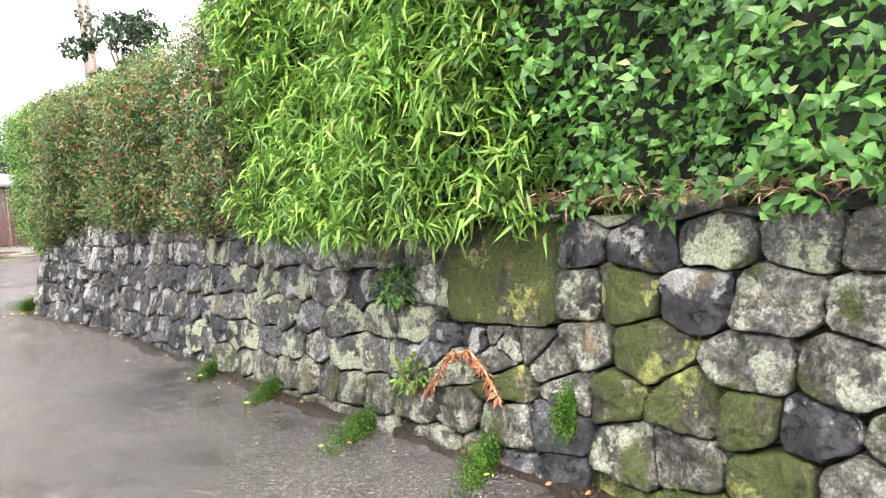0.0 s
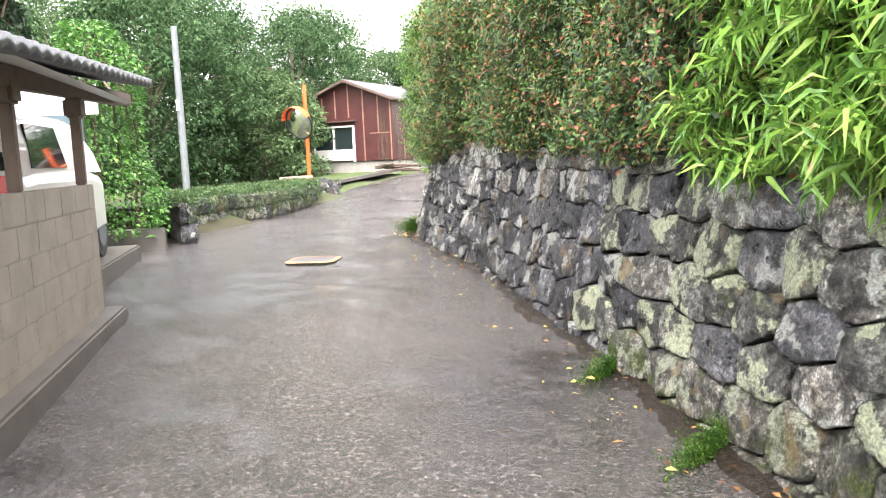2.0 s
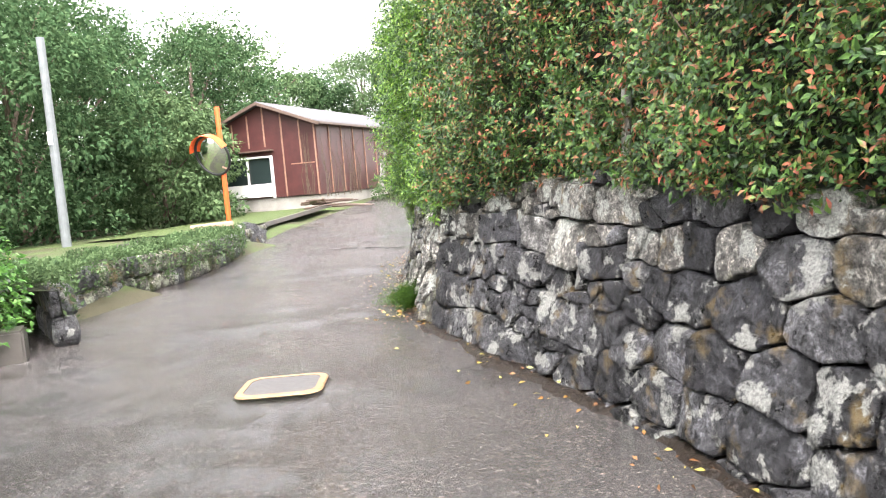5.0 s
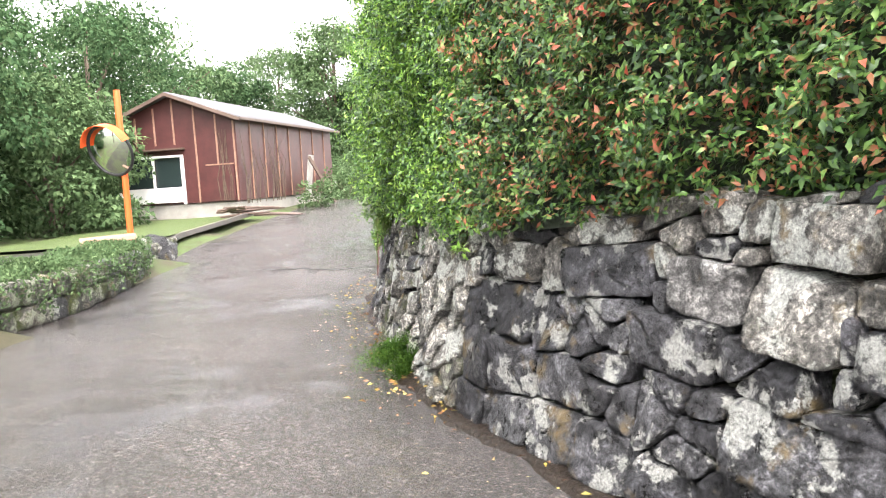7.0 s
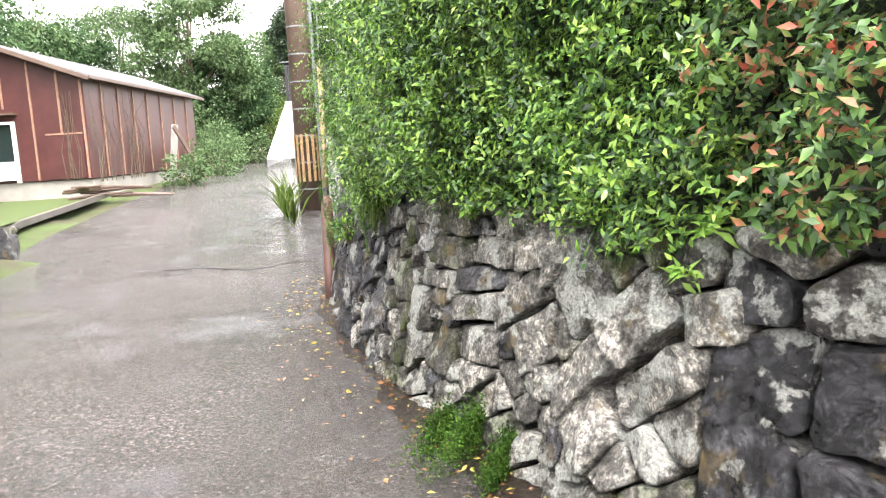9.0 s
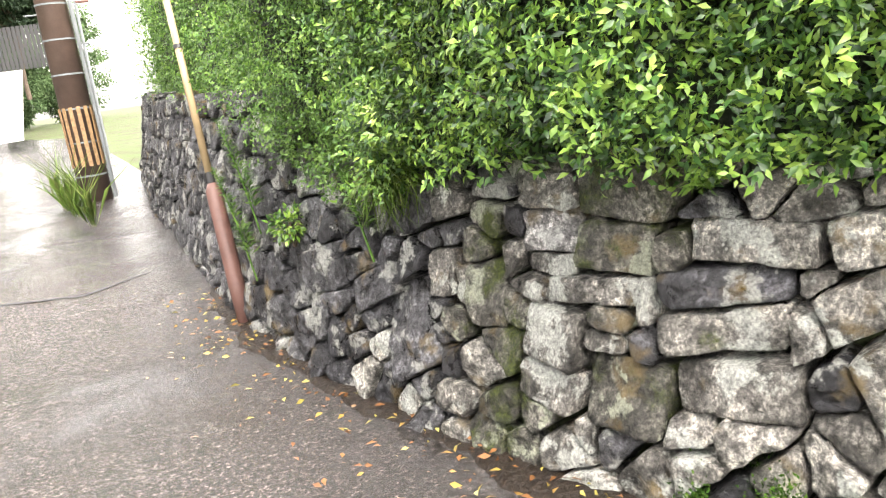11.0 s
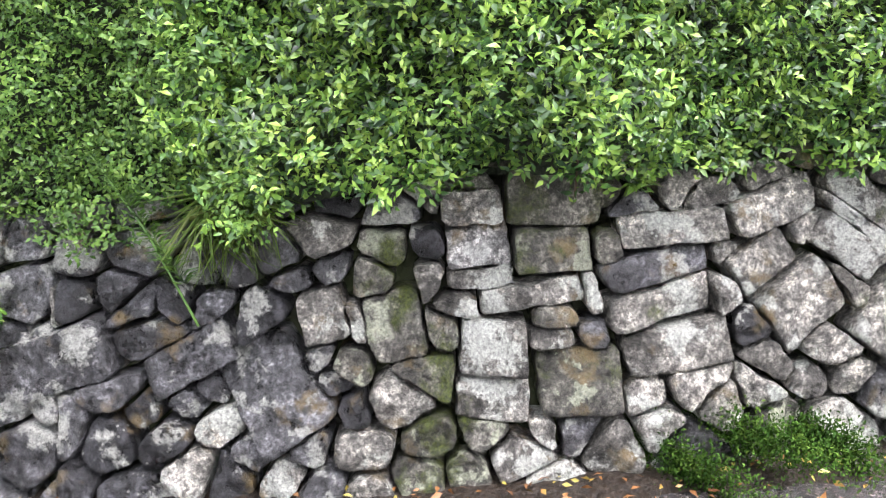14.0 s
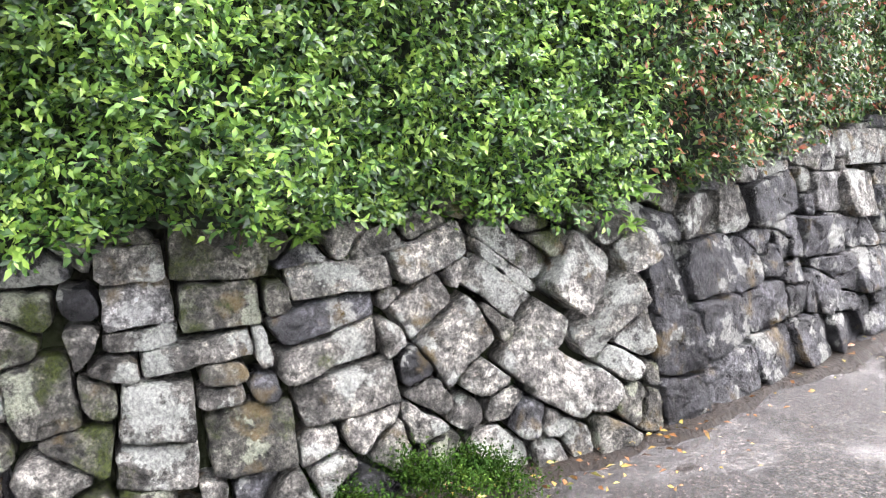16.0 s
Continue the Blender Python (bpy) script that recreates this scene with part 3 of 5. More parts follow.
# how the larger stones lie: along the wall, height, half length, half height, lean, kind
KINDS = {"F": M_FLAT, "P": M_STONE_PALE, "M": M_STONE_MOSS, "D": M_STONE_DARK, "S": M_STONE_SLIME}
COURSED = [(21.29, 0.23, 0.12, 0.08, 3, "F"), (20.98, 0.39, 0.18, 0.11, -5, "M"), (21.3, 0.38, 0.12, 0.06, -2, "P"), (21.0, 0.19, 0.15, 0.08, -2, "M"), (21.1, 0.03, 0.2, 0.04, 4, "P"), (20.61, 0.09, 0.22, 0.05, 8, "D"), (20.61, -0.05, 0.21, 0.06, 9, "P"), (20.55, -0.22, 0.21, 0.08, 6, "P"), (21.26, -0.15, 0.13, 0.1, -6, "P"), (20.94, -0.31, 0.16, 0.12, -2, "M"), (21.28, -0.34, 0.14, 0.07, -9, "P"), (20.52, 0.23, 0.21, 0.06, 0, "P")]
LEANING = [(20.04, -0.1, 0.16, 0.11, 31, "P"), (20.19, 0.08, 0.13, 0.07, 29, "P"), (20.11, 0.28, 0.18, 0.07, 16, "P"), (19.74, 0.27, 0.19, 0.06, -40, "P"), (19.84, 0.1, 0.16, 0.07, -40, "P"), (19.4, 0.11, 0.16, 0.12, 50, "P"), (19.68, -0.16, 0.18, 0.09, 48, "P"), (19.27, -0.11, 0.22, 0.08, 36, "P"), (19.57, -0.35, 0.13, 0.11, -35, "P"), (19.06, 0.17, 0.12, 0.09, 15, "P"), (18.91, -0.21, 0.12, 0.11, 12, "D")]
DARK_END = [(22.99, -0.1, 0.24, 0.12, 14, "D"), (22.11, -0.26, 0.15, 0.2, 30, "D"), (22.44, -0.12, 0.19, 0.08, 25, "D"), (21.91, 0.01, 0.09, 0.1, 12, "P"), (21.63, -0.05, 0.11, 0.13, 9, "M")]
BLOCKS = [(8.55, 0.1, 0.4, 0.28, 0, "S"), (17.19, 0.25, 0.19, 0.12, -5, "F"), (16.75, 0.2, 0.2, 0.15, -7, "P"), (16.18, 0.47, 0.24, 0.12, -1, "P"), (16.68, 0.49, 0.22, 0.11, -2, "P"), (16.6, -0.3, 0.4, 0.14, -4, "D"), (16.26, 0.11, 0.22, 0.1, 6, "D"), (17.8, 0.28, 0.3, 0.12, 5, "D"), (17.35, 0.0, 0.24, 0.12, -4, "D")]
bend_sites = course_sites(S_BEND, S_DARK, 0.19, 0.27, 0.2)
far_sites = course_sites(S_DARK, LENGTH, 0.23, 0.30, 0.12)
stone_wall("wall_lane", 0.0, S_BEND, lane_sites, pick_lane, "mossy lichened field-stone retaining wall in rough courses", 1.45, BLOCKS, 300)
stone_wall("wall_bend", S_BEND, S_DARK, bend_sites, pick_bend, "dry rubble retaining wall bulging round the bend", 1.3, COURSED + LEANING + DARK_END, 900)
stone_wall("wall_far", S_DARK, LENGTH, far_sites, pick_far, "dark squared stone retaining wall beyond the bend", 1.3)
tagged(grid_mesh("wall_core", wall_back, M_JOINT), "soil and moss packed behind the wall stones, darkened for shaded gaps", "soil", kind="structure")


# ---- hedges on the wall ----
def hedge_front(s, z, y, bulge):
    """How far the clipped face stands before the wall's line."""
    return bulge + 0.10 * np.sin(s * 2.1 + z * 1.3) + 0.07 * np.sin(s * 5.3 - z * 3.1) + 0.05 * np.sin(s * 11 + z * 7)


def hedge_top(y):
    return np.interp(y, [-3, 3, 6, 8, 10, 12.3, 13.5, 15, 17, 20, 27], [3.1, 2.9, 2.6, 2.35, 2.5, 2.7, 2.7, 2.6, 2.3, 2.6, 3.2])


def hedge(name, label, y0, y1, material, leaves, size, ratio, per, bulge, low=0.0, spread=0.9, droop=0.15, hang=0.0, depth=0.22, lean=0.0):
    """A hedge on top of the wall: a near-black sheet painted as its shaded inside, and shoots of single leaves."""
    s0, s1 = s_at(y0), s_at(y1)
    p0, _ = wall_plan(np.array((s0 + s1) / 2))
    root = tagged(new(name), label, "hedge")
    ss = np.linspace(s0, s1, max(8, int((s1 - s0) * 5)))
    p, n = wall_plan(ss)
    # backing sheet that stands in for the shade between the leaves
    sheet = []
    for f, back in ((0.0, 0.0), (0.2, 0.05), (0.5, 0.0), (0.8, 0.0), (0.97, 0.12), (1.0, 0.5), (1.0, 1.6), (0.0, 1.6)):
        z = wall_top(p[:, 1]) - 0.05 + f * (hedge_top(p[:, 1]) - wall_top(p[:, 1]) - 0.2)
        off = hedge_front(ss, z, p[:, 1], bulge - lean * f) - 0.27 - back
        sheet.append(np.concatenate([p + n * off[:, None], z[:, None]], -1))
    grid_mesh("shade_backing", sheet, M_BODY, root)
    shoots = leaves // per
    s = rng.uniform(s0, s1, shoots)
    p, n = wall_plan(s)
    lo, hi = wall_top(p[:, 1]) - low, hedge_top(p[:, 1])
    f = rng.uniform(0, 1, shoots)
    z = lo + (hi - lo) * f + 0.04 * np.sin(s * 9)
    deep = -np.abs(rng.normal(0, depth, shoots)) + rng.normal(0.0, 0.05, shoots) + 0.09 * np.sin(s * 17 + 3 * np.sin(z * 9)) * np.sin(z * 15 + 2 * np.sin(s * 7))
    off = hedge_front(s, z, p[:, 1], bulge - lean * f) + deep - 0.25 * ease(0.93, 1.0, f) - hang * (1 - ease(0.0, 0.12, f))
    base = np.concatenate([p + n * off[:, None], z[:, None]], -1)
    out = np.concatenate([n, np.full((shoots, 1), 0.6)], -1) + rng.normal(0, 0.4, (shoots, 3))
    out = unit(out)
    b = np.repeat(base, per, 0) + np.repeat(out, per, 0) * rng.uniform(0, 0.10, (shoots * per, 1)) + rng.normal(0, 0.012, (shoots * per, 3))
    axis = np.repeat(out, per, 0)
    around = rng.normal(0, 1, (shoots * per, 3))
    around = unit(around - axis * (around * axis).sum(1, keepdims=True))
    way = axis * rng.uniform(0.15, 0.8, (shoots * per, 1)) + around * spread
    sz = size * rng.uniform(0.6, 1.25, shoots * per)
    leaf_mesh("leaves", b, way, sz, ratio, material, root, droop, face=axis if ratio > 0.2 else None)
    # bare twigs that show between the leaves
    bm = bmesh.new()
    for _ in range(int((s1 - s0) * 5)):
        i = rng.integers(0, shoots)
        a, c = Vector(base[i] - out[i] * 0.3), Vector(base[i] + out[i] * rng.uniform(-0.05, 0.08))
        tube([a, (a + c) / 2 + Vector(rng.normal(0, 0.03, 3)), c], [0.006, 0.005, 0.002], 4, bm, False)
    tagged(part("twigs", bm, M_TWIG, root), kind="stuff")
    return root


hedge("vine_thicket", "tall thicket of big-leaved climbing vines above the wall", -2.4, 4.9, M_VINE, 34000, 0.07, 0.58, 4, 0.12, 0.05, 1.0, 0.3, 0.0, 0.2)
hedge("dwarf_bamboo_thicket", "bright dwarf bamboo thicket leaning over the wall", 4.1, 6.6, M_BAMBOO, 19000, 0.15, 0.15, 7, 0.22, 0.08, 0.9, 0.45, 0.0, 0.16)
hedge("photinia_hedge", "clipped photinia hedge with red young shoots", 6.2, 12.7, M_PHOTINIA, 112000, 0.05, 0.42, 6, 0.14, 0.04, 0.9, 0.15, 0.12)
hedge("evergreen_hedge", "bright green clipped evergreen shrub hedge", 12.65, 15.7, M_BRIGHT, 100000, 0.042, 0.42, 7, 0.2, 0.08, 0.95, 0.1, 0.10, 0.3)
hedge("box_shrub_hedge", "dense small-leaved shrub spilling over dark stone", 15.4, 16.9, M_FINE, 46000, 0.028, 0.5, 7, 0.16, 0.12, 1.0, 0.1, 0.05)
hedge("roadside_hedge", "clipped hedge running on towards the utility pole", 17.5, 26.4, M_FINE, 42000, 0.045, 0.42, 6, -0.2, 0.1, 1.0, 0.1, 0.05)


# ---- plants ----
def tuft(name, label, at, count, length, material, ratio=0.05, spread=0.6, droop=0.4, category="plant", rise=1.0):
    root = thing(name, label, category, at)
    base = rng.normal(0, 0.03, (count, 3)) * np.array([1, 1, 0.2])
    way = rng.normal(0, spread, (count, 3)) + np.array([0, 0, rise])
    leaf_mesh("blades", base, way, length * rng.uniform(0.5, 1.1, count), ratio, material, root, droop)
    return root


def wall_spot(y, h, proud=0.05):
    s = s_at(y)
    return wall_point(np.array([s]), np.array([h]), np.array([proud]))[0]


def bush(name, label, at, radius, count, size, ratio, material, category="shrub", flat=0.8):
    root = thing(name, label, category, at, "bushes by the shed" if name == "hydrangea_bush" else "")
    d = unit(rng.normal(0, 1, (count, 3)))
    r = radius * (0.55 + 0.5 * rng.random((count, 1))) * (1 + 0.25 * np.sin(d[:, :1] * 5 + d[:, 1:2] * 4))
    base = d * r * np.array([1, 1, flat]) + np.array([0, 0, radius * flat * 0.9])
    leaf_mesh("leaves", base, d + rng.normal(0, 0.5, (count, 3)), size * rng.uniform(0.6, 1.2, count), ratio, material, root, 0.2)
    bm = bmesh.new()
    for _ in range(6):
        e = unit(rng.normal(0, 1, 3)) * radius * 0.7
        tube([(0, 0, -0.05), (e[0] * 0.4, e[1] * 0.4, radius * 0.5), (e[0], e[1], radius * flat + abs(e[2]) * 0.5)], [0.012, 0.008, 0.003], 5, bm, False)
    tagged(part("stems", bm, M_TWIG, root), kind="stuff")
    return root


def tree(name, label, at, height, spread, material, clumps, per, size, category="tree", lean=(0, 0), low=0.25):
    """A tapered trunk with limbs and a crown of many leaf clumps with gaps."""
    root = thing(name, label, category, at, "trees beyond the lane" if "pine" not in name else "")
    bm = bmesh.new()
    top = Vector((lean[0], lean[1], height * 0.85))
    tube([(0, 0, -0.6), (0, 0, 0.2), top * 0.45 + Vector((0.15, -0.1, 0)), top * 0.75, top], [0.034 * height ** 0.7, 0.028 * height ** 0.7, 0.02 * height ** 0.7, 0.012 * height ** 0.7, 0.01], 8, bm)
    centres = []
    for i in range(clumps):
        f = low + (1 - low) * ((i + rng.random()) / clumps)
        prof = math.sin(math.pi * min(1, (f - low * 0.6) / (1.12 - low * 0.6))) ** 0.7
        a = rng.uniform(0, math.tau)
        r = spread * prof * math.sqrt(rng.uniform(0.15, 1.0))
        centres.append((math.cos(a) * r + lean[0] * f, math.sin(a) * r + lean[1] * f, height * f))
    for c in centres[:: max(1, clumps // 16)]:
        v = Vector(c)
        start = top * max(0.2, min(0.9, v.z / height - 0.22))
        tube([start, start.lerp(v, 0.5) + Vector((0, 0, 0.2)), v], [0.008 * height, 0.005 * height, 0.002 * height], 5, bm, False)
    part("trunk", bm, M_TWIG, root)
    c = np.repeat(np.array(centres), per, 0)
    rad = np.repeat(spread * rng.uniform(0.16, 0.34, clumps), per)[:, None]
    d = unit(rng.normal(0, 1, (len(c), 3)))
    base = c + d * rad * np.array([1, 1, 0.62]) * (0.5 + 0.55 * rng.random((len(c), 1)))
    leaf_mesh("crown", base, d + rng.normal(0, 0.6, d.shape) + np.array([0, 0, -0.25]), size * rng.uniform(0.6, 1.3, len(c)), 0.55, material, root, 0.2)
    return root


def gz(x, y):
    return float(ground(x, y))


# woods on the low side, beyond the low wall
WOODS = [(-19.5, 20.5, 7.4, 3.0, 0), (-22.5, 25.0, 8.6, 3.6, 0), (-18.6, 24.6, 5.2, 2.2, 1), (-25.0, 20.0, 9.0, 3.8, 1), (-21.5, 30.5, 8.4, 3.4, 0), (-27.5, 28.0, 10.2, 4.2, 1), (-20.0, 15.5, 6.6, 2.7, 0), (-24.0, 36.0, 9.6, 3.8, 1), (-30.5, 36.0, 11.0, 4.4, 0), (-25.5, 13.5, 8.0, 3.4, 1), (-33.0, 24.0, 11.0, 4.6, 0), (-31.0, 46.0, 11.0, 4.6, 1)]
for x, y, h, r, kind in WOODS:
    tree("woodland_tree", "leafy broadleaf tree dripping with rain in the woods", (x, y, -1.7), h, r, M_TREE if kind == 0 else M_TREE_PALE, 110, 260, 0.15, low=0.08)
for x, y, h, r, kind in [(-18.6, 45.5, 8.2, 2.7, 1), (-23.8, 44.0, 6.2, 2.6, 0), (-17.6, 47.0, 5.4, 2.0, 0), (-16.5, 58.0, 6.5, 2.5, 1), (-20.0, 64.0, 8.0, 3.4, 1), (-14.5, 66.0, 7.0, 3.0, 1), (-27.0, 58.0, 9.0, 3.6, 1)]:
    tree("garden_tree", "tall leafy tree beyond the red shed", (x, y, gz(x, y) - 0.3), h, r, M_TREE if kind == 0 else M_TREE_PALE, 110, 260, 0.17, low=0.1)
tree("clipped_pine", "round-clipped dark garden pine above the pale ramp", (-14.4, 52.0, 2.6), 5.4, 1.9, M_TREE_DARK, 120, 170, 0.2, low=0.5)
tree("roof_pine", "dark garden pine with layered boughs behind the hedge", (-7.0, 19.9, 0.7), 5.2, 1.3, M_TREE_DARK, 60, 140, 0.14, low=0.3)
tree("tall_pine", "slim dark pine standing behind the carport", (-15.6, 12.8, -0.8), 6.2, 0.9, M_TREE_DARK, 26, 140, 0.16, low=0.62)


# ---- the red shed ----
def shed():
    ox, oy, turn = -14.9, 27.3, 3.0
    root = tagged(new("shed"), "long low rust-red sheet-iron shed with grey roof", "shed")
    root.matrix_world = pose(ox, oy, 0, 0, 0, turn)
    bpy.context.view_layer.update()
    w, dp, z0, ze, zr = 3.5, 8.3, 0.42, 2.62, 3.32
    # gable wall with its window opening: x from -w to 0, y = 0
    wx0, wx1, wz0, wz1 = -3.3, -1.55, 0.82, 1.72

    def gable_top(x):
        return zr - (zr - ze) * abs(x + w / 2) / (w / 2)

    bm = bmesh.new()
    xs = [-w, wx0, -w / 2, wx1, 0.0]
    for a, c in zip(xs, xs[1:]):
        if wx0 <= a < wx1:
            box((a + c) / 2, 0.05, z0, c - a, 0.1, wz0 - z0, 0, bm=bm)
            lo = wz1
        else:
            lo = z0
        vs = [bm.verts.new(p) for p in ((a, 0, lo), (c, 0, lo), (c, 0, gable_top(c)), (a, 0, gable_top(a)), (a, 0.1, lo), (c, 0.1, lo), (c, 0.1, gable_top(c)), (a, 0.1, gable_top(a)))]
        for q in ((0, 1, 2, 3), (5, 4, 7, 6), (0, 4, 5, 1), (3, 2, 6, 7), (1, 5, 6, 2), (4, 0, 3, 7)):
            bm.faces.new([vs[k] for k in q])
    bmesh.ops.remove_doubles(bm, verts=bm.verts[:], dist=0.001)
    part("gable_wall", bm, M_RUST, root)
    bm = box(-0.05, dp / 2, z0, 0.1, dp - 0.21, ze - z0, 0)
    part("side_wall", bm, M_RUST, root)
    part("side_wall", box(-w + 0.05, dp / 2, z0, 0.1, dp - 0.21, ze - z0, 0), M_RUST, root)
    part("back_wall", box(-w / 2, dp - 0.05, z0, w, 0.1, ze - z0, 0), M_RUST, root)
    part("foundation", box(-w / 2, dp / 2, -0.7, w - 0.1, dp - 0.12, z0 + 0.68, 0.02), M_CONC, root, "grey concrete block base")
    # roof: two slabs with overhang and a corrugated surface
    for side in (-1, 1):
        rows_ = []
        for k in range(2):
            x = -w / 2 + side * (0.0 if k == 0 else w / 2 + 0.28)
            z = zr + 0.06 if k == 0 else ze - 0.02
            ys = np.linspace(-0.35, dp + 0.3, 130)
            rows_.append(np.stack([np.full(130, x), ys, z + 0.012 * np.sin(ys * 40)], -1))
        sheet = grid_mesh("roof", rows_ if side < 0 else rows_[::-1], M_ROOF, root)
        sheet.modifiers.new("thick", "SOLIDIFY").thickness = 0.05
        a, c = Vector((-w / 2, -0.33, zr + 0.0)), Vector((-w / 2 + side * (w / 2 + 0.28), -0.33, ze - 0.09))
        bm = bmesh.new()
        tube([a, c], 0.06, 4, bm)
        part("bargeboard", bm, M_POLE, root)
        xe = -w / 2 + side * (w / 2 + 0.27)
        part("fascia", tube([(xe, -0.34, ze - 0.06), (xe, dp + 0.3, ze - 0.06)], 0.045, 4), M_POLE, root)
    # pale battens over the sheet joints
    for x in (-3.38, -2.85, -2.3, -1.75, -1.15, -0.55, -0.06):
        lo = z0 if x > wx1 - 0.1 or x < wx0 else wz1 + 0.28
        part("batten", box(x, -0.015, lo, 0.045, 0.03, gable_top(x) - 0.1 - lo, 0.005), M_BATTEN, root)
    for y in (0.9, 1.9, 2.9, 3.9, 5.0, 6.2, 7.4):
        part("batten", box(0.015, y, z0, 0.03, 0.045, ze - z0 - 0.06, 0.005), M_BATTEN, root)
    part("panel", box(-0.5, -0.03, z0 + 0.02, 0.78, 0.03, 0.95, 0.006), M_RUST, root, "low patched hatch panel")
    part("batten", box(-0.5, -0.045, z0 + 0.97, 0.8, 0.03, 0.035, 0.004), M_BATTEN, root)
    part("window_hood", box((wx0 + wx1) / 2, -0.1, wz1 + 0.14, wx1 - wx0 + 0.16, 0.22, 0.05, 0.01), M_WOOD, root)
    win = thing("window", "", "")
    win.parent = root
    for x, z, sx, sz in ((wx0 + 0.03, wz0, 0.06, wz1 - wz0), (wx1 - 0.03, wz0 - 0.42, 0.08, wz1 - wz0 + 0.42), ((wx0 + wx1) / 2, wz0, 0.05, wz1 - wz0), ((wx0 + wx1) / 2, wz1 - 0.05, wx1 - wx0, 0.06), ((wx0 + wx1) / 2, wz0, wx1 - wx0, 0.05)):
        part("window_frame", box(x, -0.02, z, sx, 0.07, sz, 0.006), M_WHITE, win)
    for k in (0, 1):
        x = wx0 + (k + 0.5) * (wx1 - wx0) / 2
        part("pane", box(x, 0.03 + 0.02 * k, wz0 + 0.05, (wx1 - wx0) / 2 - 0.06, 0.008, wz1 - wz0 - 0.1, 0), M_GLASS, win)
    part("apron_panel", box((wx0 + wx1) / 2, -0.03, wz0 - 0.36, wx1 - wx0, 0.06, 0.36, 0.01), M_WHITE, root, "white panel below the window")
    part("post", box(wx0 - 0.12, -0.08, -0.45, 0.12, 0.1, 1.25, 0.01), M_WHITE, root, "white corner post")
    # dead creeper on the side wall
    bm = bmesh.new()
    for _ in range(24):
        y = rng.uniform(0.0, 3.2)
        x, z, pts = 0.05, z0 - 0.1, []
        if rng.random() < 0.35:
            pts = [(-rng.uniform(0.0, 0.7), -0.05, z0)]
            pts += [(pts[0][0] + rng.normal(0, 0.05), -0.06, z0 + q) for q in (0.6, 1.2, 1.9)]
        else:
            q = rng.uniform(1.2, 2.2)
            pts = [(0.06, y, z), (0.07, y + rng.normal(0, 0.12), z + q * 0.4), (0.06, y + rng.normal(0, 0.2), z + q * 0.75), (0.05, y + rng.normal(0, 0.25), z + q)]
        tube(pts, [0.011, 0.01, 0.008, 0.004], 4, bm, False)
    tagged(part("creeper_stems", bm, M_TWIG, root, "dry brown creeper stems"), kind="stuff")
    return root


shed()


def firewood(at):
    root = thing("firewood_pile", "low pile of old grey branches by the shed", "firewood", at)
    for _ in range(14):
        a = Vector((rng.uniform(-0.9, 0.3), rng.uniform(-0.25, 0.25), rng.uniform(0.04, 0.3)))
        b = a + Vector((rng.uniform(0.6, 1.3), rng.normal(0, 0.2), rng.normal(0, 0.05)))
        b.z = max(0.03, b.z)
        part("branch", tube([a, (a + b) / 2 + Vector((0, 0, 0.02)), b], [0.035, 0.03, 0.02], 6), M_POLE, root)


firewood((-14.4, 26.3, gz(-14.4, 26.3) + 0.02))
part("leaning_plank", box(0, 0, 0, 0.12, 0.05, 1.8, 0.01, pose(-13.75, 31.4, gz(-13.7, 31.4), 0, -38, 70)), M_WOOD)
tagged(bpy.data.objects["leaning_plank"], "weathered plank leaning against the shed side", "plank")
part("grey_board", box(0, 0, 0, 0.5, 0.05, 1.5, 0.01, pose(-14.6, 31.2, gz(-14.6, 31.2), 8, 0, 95)), M_CONC)
tagged(bpy.data.objects["grey_board"], "upright grey board propped on the shed", "board")
for x, y, r in ((-13.6, 29.6, 0.55), (-14.0, 33.2, 0.75), (-14.3, 35.0, 0.8), (-15.5, 38.0, 1.1), (-16.4, 40.5, 1.2), (-15.2, 42.0, 0.9)):
    bush("hydrangea_bush", "leafy green roadside bush beside the shed", (x, y, gz(x, y) - 0.1), r, int(1400 * r), 0.12, 0.6, M_TREE_PALE)
for x, y, r in ((-16.3, 49.5, 1.3), (-17.9, 50.5, 1.2)):
    bush("round_shrub", "rounded pale green shrub at the lane's end", (x, y, 1.4), r, 2600, 0.14, 0.55, M_GRASS)


